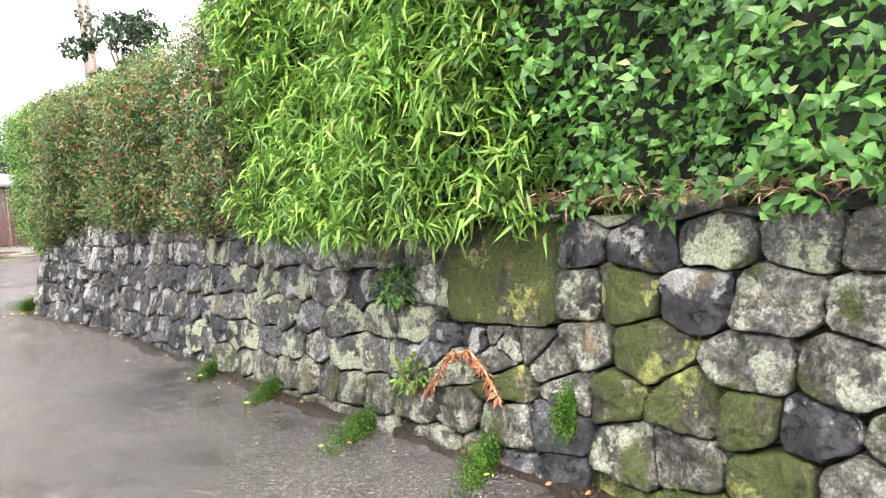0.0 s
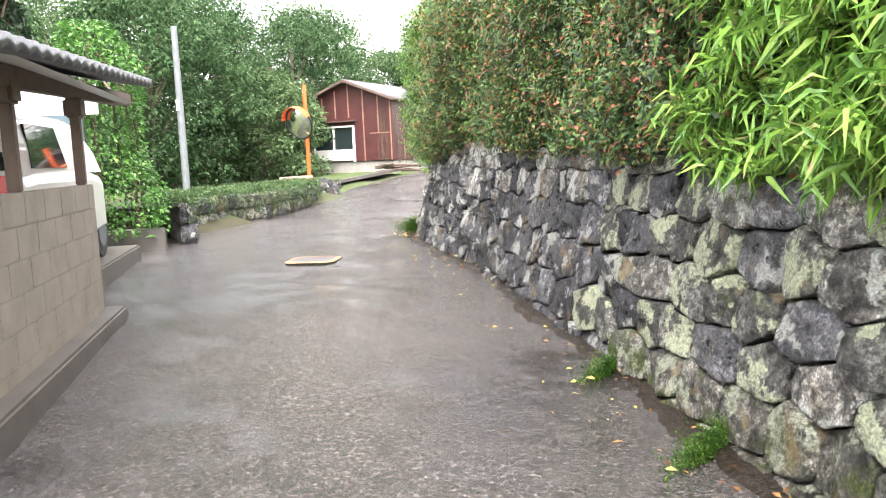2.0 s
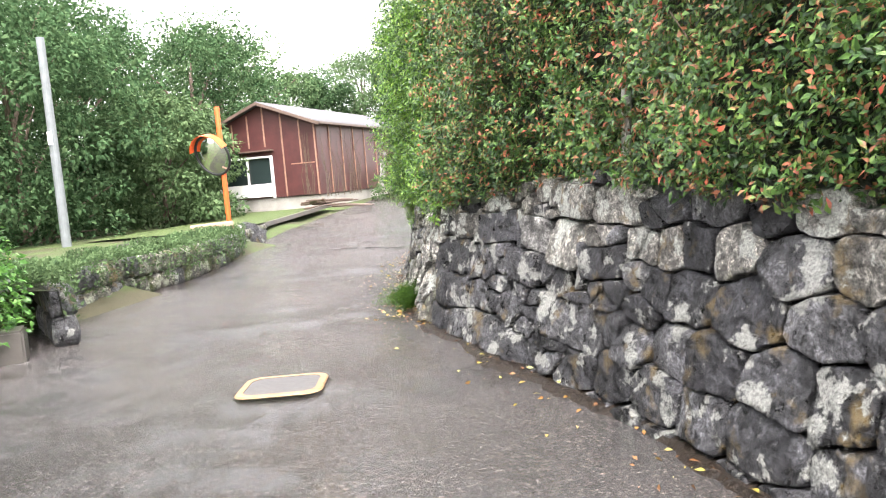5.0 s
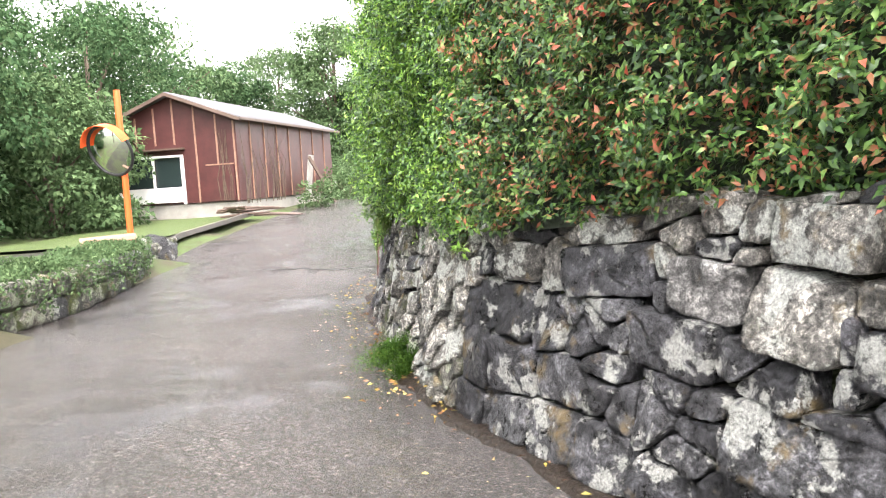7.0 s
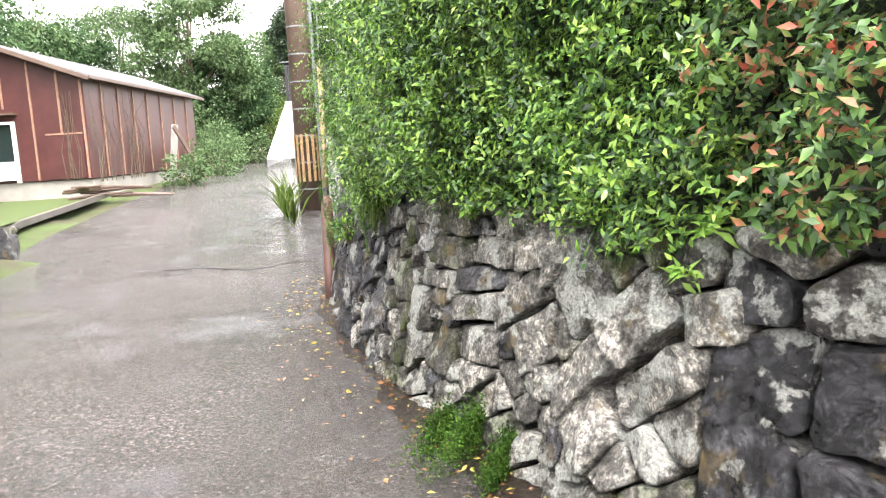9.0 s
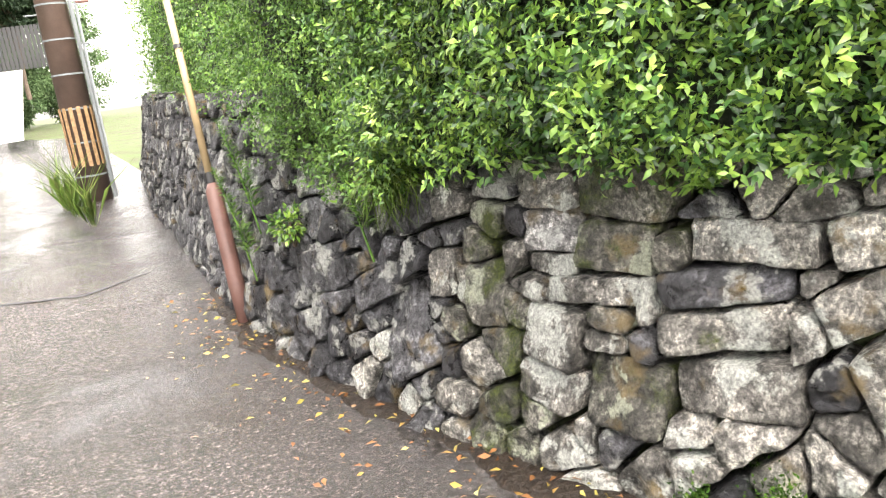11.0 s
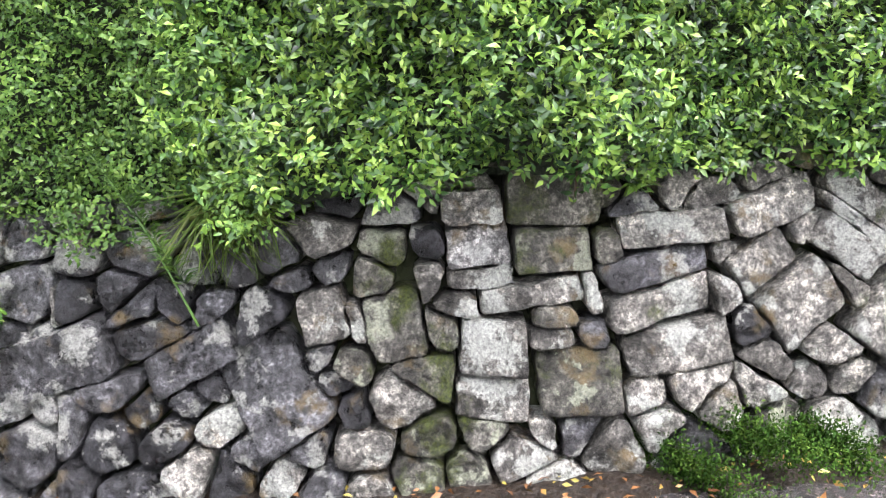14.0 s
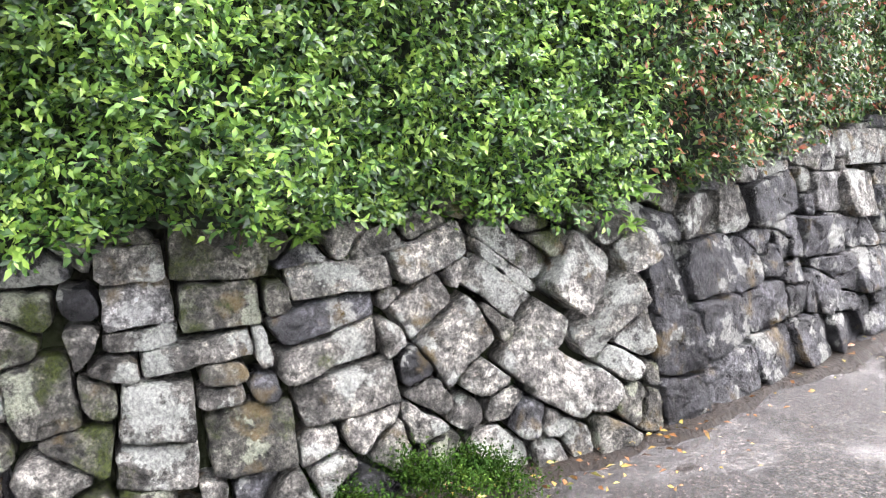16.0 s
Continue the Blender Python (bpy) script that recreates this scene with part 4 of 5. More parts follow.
# ---- traffic mirror ----
def traffic_mirror(at):
    root = thing("traffic_mirror", "round convex traffic mirror on an orange pole", "traffic mirror", at)
    part("pole", tube([(0, 0, -0.3), (0, 0, 2.47)], 0.05, 14), M_ORANGE, root, smooth=False)
    face = Matrix.Translation((-0.1, -0.17, 1.52)) @ Euler((radians(110), 0, radians(-8))).to_matrix().to_4x4()
    bm = bmesh.new()
    rad, rings = 0.40, []
    for k in range(9):
        r = rad * k / 8
        z = 0.10 * (1 - (r / rad) ** 2)
        rings.append([bm.verts.new((r * math.cos(a), r * math.sin(a), z)) for a in np.linspace(0, math.tau, 40, endpoint=False)] if k else [bm.verts.new((0, 0, z))])
    for k in range(40):
        bm.faces.new((rings[0][0], rings[1][k], rings[1][(k + 1) % 40]))
        for u, v in zip(rings[1:], rings[2:]):
            bm.faces.new((u[k], v[k], v[(k + 1) % 40], u[(k + 1) % 40]))
    bm.transform(face)
    part("mirror_face", bm, M_MIRROR, root, "silvered convex face", smooth=True)
    bm = tube([face @ Vector((0.41 * math.cos(a), 0.41 * math.sin(a), 0)) for a in np.linspace(0, math.tau, 41)], 0.025, 8, cap=False)
    part("rim", bm, M_BLACK, root, "dark rubber rim")
    bm = bmesh.new()
    bmesh.ops.create_cone(bm, cap_ends=True, segments=32, radius1=0.38, radius2=0.2, depth=0.1)
    bm.transform(face @ pose(0, 0, -0.07, 180, 0, 0))
    part("back_shell", bm, M_ORANGE, root)
    for k, mat in enumerate((M_ORANGE, M_ORANGE, M_ORANGE)):
        a0 = 165 - k * 48
        arc = [radians(a) for a in np.linspace(a0, a0 - 48, 8)]
        rows_ = [[face @ Vector((r * math.cos(a), r * math.sin(a), z)) for a in arc] for r, z in ((0.42, -0.05), (0.44, 0.13), (0.45, 0.13), (0.43, -0.05))]
        part("hood", _sheet(rows_), mat, root)
    part("bracket", tube([(0, 0, 1.6), face @ Vector((0, 0, -0.1))], 0.022, 8), M_STEEL, root)
    part("bracket", tube([(0, 0, 1.85), face @ Vector((0, 0.2, -0.05))], 0.018, 8), M_STEEL, root)
    return root


def _sheet(rows_):
    bm = bmesh.new()
    vs = [[bm.verts.new(p) for p in r] for r in rows_]
    for u, v in zip(vs, vs[1:]):
        for k in range(len(u) - 1):
            bm.faces.new((u[k], u[k + 1], v[k + 1], v[k]))
    return bm


traffic_mirror((-12.8, 19.2, -0.05))

# ---- low stone wall and verge on the low side ----
LOW = [(-9.9, 11.9), (-11.3, 13.0), (-11.55, 14.5), (-11.65, 16.0), (-11.95, 17.4), (-12.35, 18.6), (-12.75, 19.5), (-13.2, 20.6), (-13.55, 21.6)]
low_root = tagged(new("wall_low"), "low mossy stone edging wall under clipped ground cover", "wall", kind="structure")
core = []
for k, (x, y) in enumerate(LOW):
    core.append([(x + 0.02, y, gz(x, y) - 0.1), (x - 0.06, y, -0.12), (x - 0.5, y - 0.1, -0.10), (x - 3.0, y - 0.3, -0.15)])
grid_mesh("bank", core, M_JOINT, low_root)
for (x0, y0), (x1, y1) in zip(LOW, LOW[1:]):
    d = Vector((x1 - x0, y1 - y0, 0))
    m = max(2, int(d.length / 0.3))
    for c in range(2):
        for k in range(m):
            f = (k + 0.5 + 0.3 * (c % 2)) / m
            x, y = x0 + d.x * f, y0 + d.y * f
            h0 = gz(x, y)
            hh = (-0.08 - h0) / 2
            if hh < 0.06:
                continue
            bm = bmesh.new()
            bmesh.ops.create_icosphere(bm, subdivisions=2, radius=1)
            for v in bm.verts:
                v.co = Vector([math.copysign(abs(q) ** 0.45, q) for q in v.co]) * 0.92
                v.co *= 1 + 0.3 * noise.noise(v.co * 1.3 + Vector((x * 9, y * 9, c)))
            bm.transform(Matrix.Translation((0, 0, 0)) @ Matrix.Rotation(math.atan2(d.y, d.x), 4, "Z") @ Matrix.Diagonal((d.length / m * 0.56, 0.14, hh * 0.58, 1)))
            st = part("stone", bm, M_STONE_DARK if rng.random() < 0.35 else M_STONE_MOSS, low_root, smooth=True)
            st.location = (x, y, h0 + hh * (c + 0.45))
ss = rng.uniform(0, len(LOW) - 1.001, 26000)
arr = np.array(LOW)
i = ss.astype(int)
pp = arr[i] + (arr[i + 1] - arr[i]) * (ss - i)[:, None]
back = rng.uniform(-0.24, 0.75, 26000)
hh = np.where(back < 0.02, 0.1 - 0.42 * rng.random(26000) ** 1.6 + 0.1 * np.sin(ss * 11), 0.02 + 0.14 * rng.random(26000) + 0.06 * np.sin(ss * 7))
cover = np.stack([pp[:, 0] - back, pp[:, 1], -0.12 + hh], -1)
cover = cover[(pp[:, 1] < 19.0)]
gc = tagged(new("ground_cover"), "clipped leafy ground cover along the low wall", "ground cover")
leaf_mesh("leaves", cover, rng.normal(0, 0.6, (len(cover), 3)) + np.array([0.3, 0, 0.6]), 0.06 * rng.uniform(0.6, 1.2, len(cover)), 0.5, M_TREE_PALE, gc)
verge = [[(-13.0, 19.6, -0.06), (-16.8, 19.4, -0.1)], [(-13.6, 22.0, -0.05), (-16.8, 22.0, -0.08)], [(-13.9, 24.5, -0.02), (-17.2, 24.5, -0.05)], [(-14.4, 26.9, 0.05), (-18.0, 26.9, 0.0)]]
tagged(grid_mesh("verge", verge, M_GRASSY), "short bright grass verge before the shed", "grass", kind="structure")
kerb = tagged(new("kerb"), "narrow dark concrete edging of the verge", "kerb", kind="structure")
part("edging", tube([(-13.25, 20.4, -0.2), (-13.6, 22.0, -0.1), (-13.95, 24.5, 0.0), (-14.3, 26.6, 0.08)], 0.07, 4), M_KERB, kerb)
lg = thing("log", "short cut log lying on the low wall", "log", (-12.9, 18.75, -0.06))
part("bark_log", tube([(-0.35, -0.2, 0.1), (0.3, 0.3, 0.13)], [0.1, 0.09], 10), M_BATTEN, lg)
st = thing("stump_stone", "dark rounded boulder at the low wall's end", "boulder", (-13.0, 20.2, -0.3))
bm = bmesh.new()
bmesh.ops.create_icosphere(bm, subdivisions=3, radius=0.34)
for v in bm.verts:
    v.co *= 1 + 0.35 * noise.noise(v.co * 4)
part("rock", bm, M_STONE_DARK, st, smooth=True)


# ---- poles ----
gp = thing("lamp_pole", "slim galvanised steel pole among the trees", "pole", (-16.5, 18.7, -0.1))
part("shaft", tube([(0, 0, -0.3), (0, 0, 4.3)], [0.1, 0.08], 14), M_STEEL, gp)
part("tag", box(0.02, -0.1, 2.1, 0.12, 0.02, 0.28, 0.004), M_WHITE, gp)

UP = Vector((-9.62, 24.6, gz(-9.62, 24.6)))
up = thing("utility_pole", "tall brown banded utility pole with yellow stripe guard", "utility pole", UP)
part("shaft", tube([(0, 0, -0.3), (0, 0, 10.0)], [0.225, 0.17], 20), M_POLE, up, smooth=True)
for z in np.arange(0.35, 6.0, 0.48):
    r = 0.225 - 0.0055 * z + 0.006
    part("band", tube([(0, 0, z), (0, 0, z + 0.025)], r, 20), M_STEEL, up)
for k in range(14):
    a = k * math.tau / 14
    bm = box(0, 0, 0, 0.055, 0.012, 0.85, 0.003, pose(0.228 * math.cos(a), 0.228 * math.sin(a), 0.5, 0, 0, math.degrees(a) + 90))
    part("stripe", bm, M_YELLOW, up)
part("conduit", tube([(0.27, -0.12, 0.0), (0.24, -0.1, 6.0)], 0.03, 8), M_STEEL, up)
for z in (8.2, 9.2):
    part("crossarm", box(0, 0, z, 1.6, 0.09, 0.09, 0.01), M_STEEL, up)
for k in range(9):
    part("step_bolt", tube([(0.18 * (-1) ** k, 0, 2.2 + 0.45 * k), (0.38 * (-1) ** k, 0, 2.2 + 0.45 * k)], 0.012, 6), M_STEEL, up)

GB = Vector((-8.1, 17.42, gz(-8.1, 17.42) + 0.04))
gd = Vector((-0.03, 0.3, 0.95)).normalized()
guy = thing("guy_wire", "leaning guy wire in a red-brown and yellow guard", "guy wire", GB)
part("guard", tube([gd * -0.1, gd * 0.25, gd * 0.92, gd * 0.97], [0.05, 0.058, 0.054, 0.03], 14), M_GUARD, guy, "faded red-brown plastic guard", smooth=True)
part("joint", tube([gd * 0.955, gd * 1.05], 0.03, 10), M_BLACK, guy)
part("upper_guard", tube([gd * 1.05, gd * 2.35], [0.027, 0.025], 10), M_GUARD_TOP, guy, "yellowed slim upper guard", smooth=True)
part("clip", tube([gd * 1.95, gd * 1.98], 0.031, 10), M_BLACK, guy)
part("wire", tube([gd * 2.35, gd * 9.0], 0.007, 6), M_STEEL, guy)

# ---- pale ramp and far gate ----
rp = tagged(new("ramp"), "pale concrete driveway ramp rising beside the lane", "driveway", kind="structure")
rows_ = []
for f in np.linspace(0, 1, 14):
    y, z = 37.0 + 10.5 * f, 0.5 + 2.55 * f
    rows_.append([(-13.45 - 1.45 * f, y, z), (-13.0 - 1.3 * f, y, z), (-12.5 - 1.2 * f, y, z)])
grid_mesh("slab", rows_, M_RAMP, rp)
rows_ = [[(-13.45 - 1.45 * f, 37.0 + 10.5 * f, -0.2), (-13.45 - 1.45 * f, 37.0 + 10.5 * f, 0.56 + 2.55 * f)] for f in np.linspace(0, 1, 10)]
part("side_wall", _sheet(rows_), M_RAMP, rp)
gate = thing("slat_gate", "dark slatted metal gate at the ramp's top", "gate", (-14.4, 47.5, 3.05))
for k in range(14):
    part("slat", box(-0.4 + k * 0.16, 0, 0, 0.13, 0.04, 1.65, 0.005), M_BLACK, gate)
for z in (0.25, 1.3):
    part("rail", box(0.65, 0.035, z, 2.3, 0.03, 0.08, 0.005), M_BLACK, gate)
ant = thing("aerial", "pale metal aerial on a mast behind the hedge", "aerial", (-9.8, 30.0, 0.0))
part("mast", tube([(0, 0, 0), (0.05, 0, 4.3)], 0.03, 8), M_STEEL, ant)
for z, w in ((4.05, 0.3), (3.72, 0.36), (3.4, 0.2)):
    part("element", tube([(-w, 0, z), (w, 0.05, z)], 0.022, 6), M_WHITE, ant)
part("boom", tube([(0.05, 0, 3.15), (0.3, -0.1, 3.13)], 0.03, 6), M_GUARD, ant)

# ---- block wall, carport and car ----
BW = [(-6.4, 7.25), (-4.85, 5.25), (-2.2, 1.8)]
bw = tagged(new("wall_block"), "plain concrete block wall along the carport", "wall", kind="structure")
bd = Vector((-2.2 + 6.4, 1.8 - 7.25, 0))
bl = bd.length
bd.normalize()
ang = math.degrees(math.atan2(bd.y, bd.x))
bx, by = -6.4 + bd.x * 0.13, 7.25 + bd.y * 0.13
block = None
for c in range(6):
    k = 0
    pos = 0.0
    while pos < bl:
        ln = min(0.2 if (k == 0 and c % 2) else 0.4, bl - pos)
        if ln < 0.06:
            break
        m = pos + ln / 2
        x, y = bx + bd.x * m, by + bd.y * m
        bm = box(0, 0, 0, ln - 0.004, 0.12, 0.193, 0.003)
        ob = part("block", bm, M_BLOCK, bw)
        n_in = Vector((bd.y, -bd.x, 0)) * 0.06
        ob.matrix_world = pose(x + n_in.x, y + n_in.y, -0.76 + c * 0.195 + 0.0, 0, 0, ang)
        pos += ln
        k += 1
ftop = 0.41
part("mortar", box(bl / 2, 0, 0, bl - 0.02, 0.11, 6 * 0.195 - 0.03, 0, pose(bx + bd.y * 0.06, by - bd.x * 0.06, -0.75, 0, 0, ang)), M_CONC, bw)
part("footing", box(bl / 2 - 0.2, 0.0, 0, bl, 0.2, 0.3, 0.02, pose(bx - bd.y * 0.04, by + bd.x * 0.04, -0.95, 0, 0, ang)), M_KERB, bw, "dark wet concrete footing strip")

IN = Vector((bd.y, -bd.x, 0))  # away from the lane


def at_block(along, inward, z=0.0):
    return Vector((bx + bd.x * along + IN.x * inward, by + bd.y * along + IN.y * inward, z))


cp = thing("carport", "old timber carport with tiled roof and dark fascia", "carport", at_block(1.0, 1.5, -0.75))
inv = Matrix.Translation(-cp.location)


def cp_part(name, bm, mat, label=""):
    bm.transform(inv)
    return part(name, bm, mat, cp, label)


for along in (0.12, 1.75, 4.2):
    p = at_block(along, 0.06, ftop)
    cp_part("post", box(0, 0, 0, 0.075, 0.075, 0.7, 0.008, pose(p.x, p.y, p.z, 0, 0, ang)), M_WOOD)
    cp_part("corbel", box(0, 0, 0, 0.2, 0.13, 0.16, 0.02, pose(p.x, p.y, p.z + 0.53, 0, 0, ang)), M_WOOD)
p = at_block(0.4, 0.06, ftop + 0.68)
cp_part("beam", box(0, 0, 0, 5.0, 0.12, 0.13, 0.01, pose(p.x, p.y, p.z, 0, 2.2, ang)), M_WOOD)
# roof rising inward from the eave, tiles in rolls
rows_ = []
for k in range(2):
    q = []
    for a in np.linspace(-1.2, 5.0, 190):
        v = at_block(a, -0.35 if k == 0 else 4.0, 1.24 - 0.05 * a + 0.75 * k + 0.013 * math.sin(a * 30))
        q.append(tuple(v - cp.location))
    rows_.append(q)
rf = grid_mesh("roof", rows_, M_ROOF_DARK, cp)
rf.modifiers.new("thick", "SOLIDIFY").thickness = 0.06
rows_ = [[tuple(at_block(a, i, z) - cp.location) for a in (-1.15, 5.0)] for i, z in ((-0.2, 1.14), (4.0, 1.8))]
grid_mesh("soffit", rows_, M_WHITE, cp)
cp_part("end_wall", box(0, 0, 0, 0.06, 3.0, 2.3, 0.0, pose(*at_block(-4.3, 2.5, -0.75), 0, 0, ang)), M_TEAL, "blue-green corrugated sheet end wall")
cp_part("back_wall", box(0, 0, 0, 10.4, 0.06, 2.9, 0.0, pose(*at_block(-0.1, 4.0, -0.75), 0, 0, ang)), M_TEAL)
cp_part("gable_board", box(0, 0, 0, 0.05, 3.2, 0.3, 0.0, pose(*at_block(-1.9, 1.9, 1.1), 0, 0, ang)), M_WHITE, "white board under the roof")


def car(at, turn):
    """A white minivan, its tail to the lane's far end."""
    root = tagged(new("minivan"), "white minivan parked under the carport", "car")
    root.matrix_world = pose(*at, 0, 0, turn)
    bpy.context.view_layer.update()
    # body: cross-sections along x from tail 0 to nose 4.4
    prof = [(0.0, 0.32, 0.95, 0.86), (0.05, 0.26, 1.0, 0.9), (0.3, 0.24, 1.02, 0.92), (2.2, 0.24, 1.02, 0.93), (3.0, 0.26, 0.95, 0.9), (3.35, 0.3, 0.85, 0.82), (3.42, 0.36, 0.7, 0.74)]
    bm = bmesh.new()
    prev = None
    for x, z0, z1, hw in prof:
        pts = [(x, -hw * 0.9, z0), (x, -hw, z0 + 0.12), (x, -hw, z1 - 0.1), (x, -hw * 0.95, z1), (x, hw * 0.95, z1), (x, hw, z1 - 0.1), (x, hw, z0 + 0.12), (x, hw * 0.9, z0)]
        ring = [bm.verts.new(q) for q in pts]
        if prev:
            for k in range(8):
                bm.faces.new((prev[k], ring[k], ring[(k + 1) % 8], prev[(k + 1) % 8]))
        else:
            bm.faces.new(ring)
        prev = ring
    bm.faces.new(prev[::-1])
    bmesh.ops.recalc_face_normals(bm, faces=bm.faces[:])
    part("body", bm, M_CAR, root)
    bm = bmesh.new()
    prev = None
    for z, x0, x1, hw in ((1.0, 0.06, 3.1, 0.88), (1.25, 0.12, 2.9, 0.84), (1.50, 0.22, 2.5, 0.76), (1.59, 0.36, 2.3, 0.68)):
        ring = [bm.verts.new(q) for q in ((x0, -hw, z), (x1, -hw, z), (x1, hw, z), (x0, hw, z))]
        if prev:
            for k in range(4):
                bm.faces.new((prev[k], prev[(k + 1) % 4], ring[(k + 1) % 4], ring[k]))
        prev = ring
    bm.faces.new(prev)
    bmesh.ops.bevel(bm, geom=bm.edges[:], offset=0.03, segments=2, affect="EDGES")
    part("cabin", bm, M_CAR, root)

    def pane(name, quad, mat, label=""):
        b2 = bmesh.new()
        vs = [b2.verts.new(q) for q in quad]
        b2.faces.new(vs)
        r = bmesh.ops.extrude_face_region(b2, geom=b2.faces[:])
        nrm = (Vector(quad[1]) - Vector(quad[0])).cross(Vector(quad[3]) - Vector(quad[0])).normalized()
        for v in r["geom"]:
            if isinstance(v, bmesh.types.BMVert):
                v.co += nrm * 0.03
        b2.transform(Matrix.Translation(nrm * -0.015))
        bmesh.ops.recalc_face_normals(b2, faces=b2.faces[:])
        return part(name, b2, mat, root, label)

    pane("rear_window", [(0.068, 0.76, 1.05), (0.068, -0.76, 1.05), (0.225, -0.66, 1.48), (0.225, 0.66, 1.48)], M_GLASS)
    for sgn in (-1, 1):
        pane("side_window", [(0.35, sgn * 0.872, 1.06), (1.5, sgn * 0.872, 1.06), (1.45, sgn * 0.785, 1.46), (0.5, sgn * 0.785, 1.46)][:: sgn], M_GLASS)
        part("tail_lamp", box(0.02, sgn * 0.72, 0.82, 0.07, 0.26, 0.19, 0.02), M_RED, root)
        for x in (0.6, 2.75):
            w = part("wheel", tube([(x, sgn * 0.70, 0.31), (x, sgn * 0.89, 0.31)], 0.31, 24), M_BLACK, root)
            part("rim", tube([(x, sgn * 0.885, 0.31), (x, sgn * 0.9, 0.31)], 0.19, 16), M_STEEL, w)
    part("bumper", box(0.0, 0, 0.3, 0.14, 1.74, 0.3, 0.06), M_CAR, root)
    part("number_plate", box(-0.04, 0.0, 0.62, 0.02, 0.34, 0.17, 0.005), M_WHITE, root)
    part("handle_recess", box(-0.02, 0.0, 0.84, 0.03, 0.5, 0.06, 0.01), M_STEEL, root)
    return root


part("floor", box(0, 0, 0, 5.2, 3.0, 0.35, 0.02, inv @ pose(*at_block(-1.6, 1.9, -0.85), 0, 0, ang)), M_KERB, cp)
cpos = at_block(-0.25, 1.5, -0.5)
car(tuple(cpos), ang + 180)
pl = thing("planter_block", "long dark concrete planter edge under the creeper", "planter", (-10.35, 10.95, gz(-10, 11)))
part("trough", box(0, 0, -0.05, 1.25, 0.4, 0.36, 0.02, pose(0, 0, 0, 0, 0, 42)), M_KERB, pl)
cr = thing("creeper_shrub", "tall rambling creeper over the carport's end", "shrub", (-10.75, 11.0, -0.6))
k = 9000
z = rng.uniform(0.1, 3.3, k)
rad = np.interp(z, [0, 0.8, 1.8, 2.6, 3.3], [0.95, 0.9, 0.75, 0.75, 0.3]) * (0.7 + 0.35 * rng.random(k))
a = rng.uniform(0, math.tau, k)
base = np.stack([np.cos(a) * rad * 0.9 + 0.12 * np.sin(z * 3), np.sin(a) * rad * 0.9, z], -1)
leaf_mesh("leaves", base, np.stack([np.cos(a), np.sin(a), np.full(k, -0.2)], -1) + rng.normal(0, 0.6, (k, 3)), 0.085 * rng.uniform(0.6, 1.3, k), 0.5, M_VINE, cr)
bm = bmesh.new()
for q in range(9):
    e = rng.normal(0, 0.25, 3)
    tube([(e[0], e[1], -0.1), (e[0] * 1.3, e[1], 1.2), (e[1], e[0], 2.2), (e[0], e[2], 3.1)], [0.03, 0.025, 0.018, 0.006], 6, bm, False)
tagged(part("stems", bm, M_TWIG, cr), kind="stuff")

# ---- manhole ----
mh = thing("manhole", "rounded cast manhole lid with worn yellow painted border", "manhole", (-6.63, 10.58, gz(-6.63, 10.58) + 0.012))
mturn = pose(0, 0, 0, 0, 0, 20)


def rounded(w, h, r, z, m):
    pts = []
    for cx, cy, a0 in ((w - r, h - r, 0), (-w + r, h - r, 90), (-w + r, -h + r, 180), (w - r, -h + r, 270)):
        pts += [m @ Vector((cx + r * math.cos(radians(a0 + q)), cy + r * math.sin(radians(a0 + q)), z)) for q in range(0, 91, 15)]
    return pts


bm = _sheet([rounded(0.315, 0.285, 0.12, 0.0, mturn) + [rounded(0.315, 0.285, 0.12, 0.0, mturn)[0]], rounded(0.305, 0.275, 0.12, 0.012, mturn) + [rounded(0.305, 0.275, 0.12, 0.012, mturn)[0]], rounded(0.26, 0.23, 0.10, 0.012, mturn) + [rounded(0.26, 0.23, 0.10, 0.012, mturn)[0]]])
part("painted_border", bm, M_YELLOW, mh, "worn yellow paint")
bm = bmesh.new()
bm.faces.new([bm.verts.new(q) for q in rounded(0.259, 0.229, 0.10, 0.008, mturn)])
part("lid", bm, M_LID, mh, "grey cast lid")

# ---- small plants at the wall ----
bush("wall_shrub", "small glossy shrub rooted in a wall joint", tuple(wall_spot(5.05, 0.62)), 0.14, 420, 0.06, 0.35, M_VINE)
bush("wall_weed", "low green weed growing from the wall foot", tuple(wall_spot(4.9, 0.25)), 0.12, 160, 0.06, 0.4, M_GRASS)
bush("young_shrub", "small bright green shrub growing from the stones", tuple(wall_spot(16.58, 0.6)), 0.11, 340, 0.045, 0.5, M_BRIGHT)
tuft("grass_tuft", "drooping pale grass tuft spilling over stones", tuple(wall_spot(15.58, 0.97, 0.08)), 420, 0.24, M_GRASS, 0.03, 0.8, 0.75, rise=0.15)
for y, h in ((15.72, 0.72), (17.05, 0.38), (17.0, 0.6)):
    q = wall_spot(y, h, 0.1)
    rt = thing("horsetail_weed", "tall feathery green weed leaning from the wall", "weed", tuple(q))
    n_ = 260
    f = rng.uniform(0.1, 1, n_)
    stem = np.stack([-0.12 * f ** 1.5, 0.3 * f, 0.62 * f], -1)
    aa = rng.uniform(0, math.tau, n_)
    leaf_mesh("needles", stem, np.stack([np.cos(aa), np.sin(aa), np.full(n_, 0.5)], -1), 0.10 * (1.1 - f * 0.7), 0.08, M_FINE, rt, 0.2)
    part("stem", tube([(0, 0, -0.1), (-0.05, 0.13, 0.27), (-0.12, 0.3, 0.62)], [0.006, 0.005, 0.002], 5), M_FINE, rt)
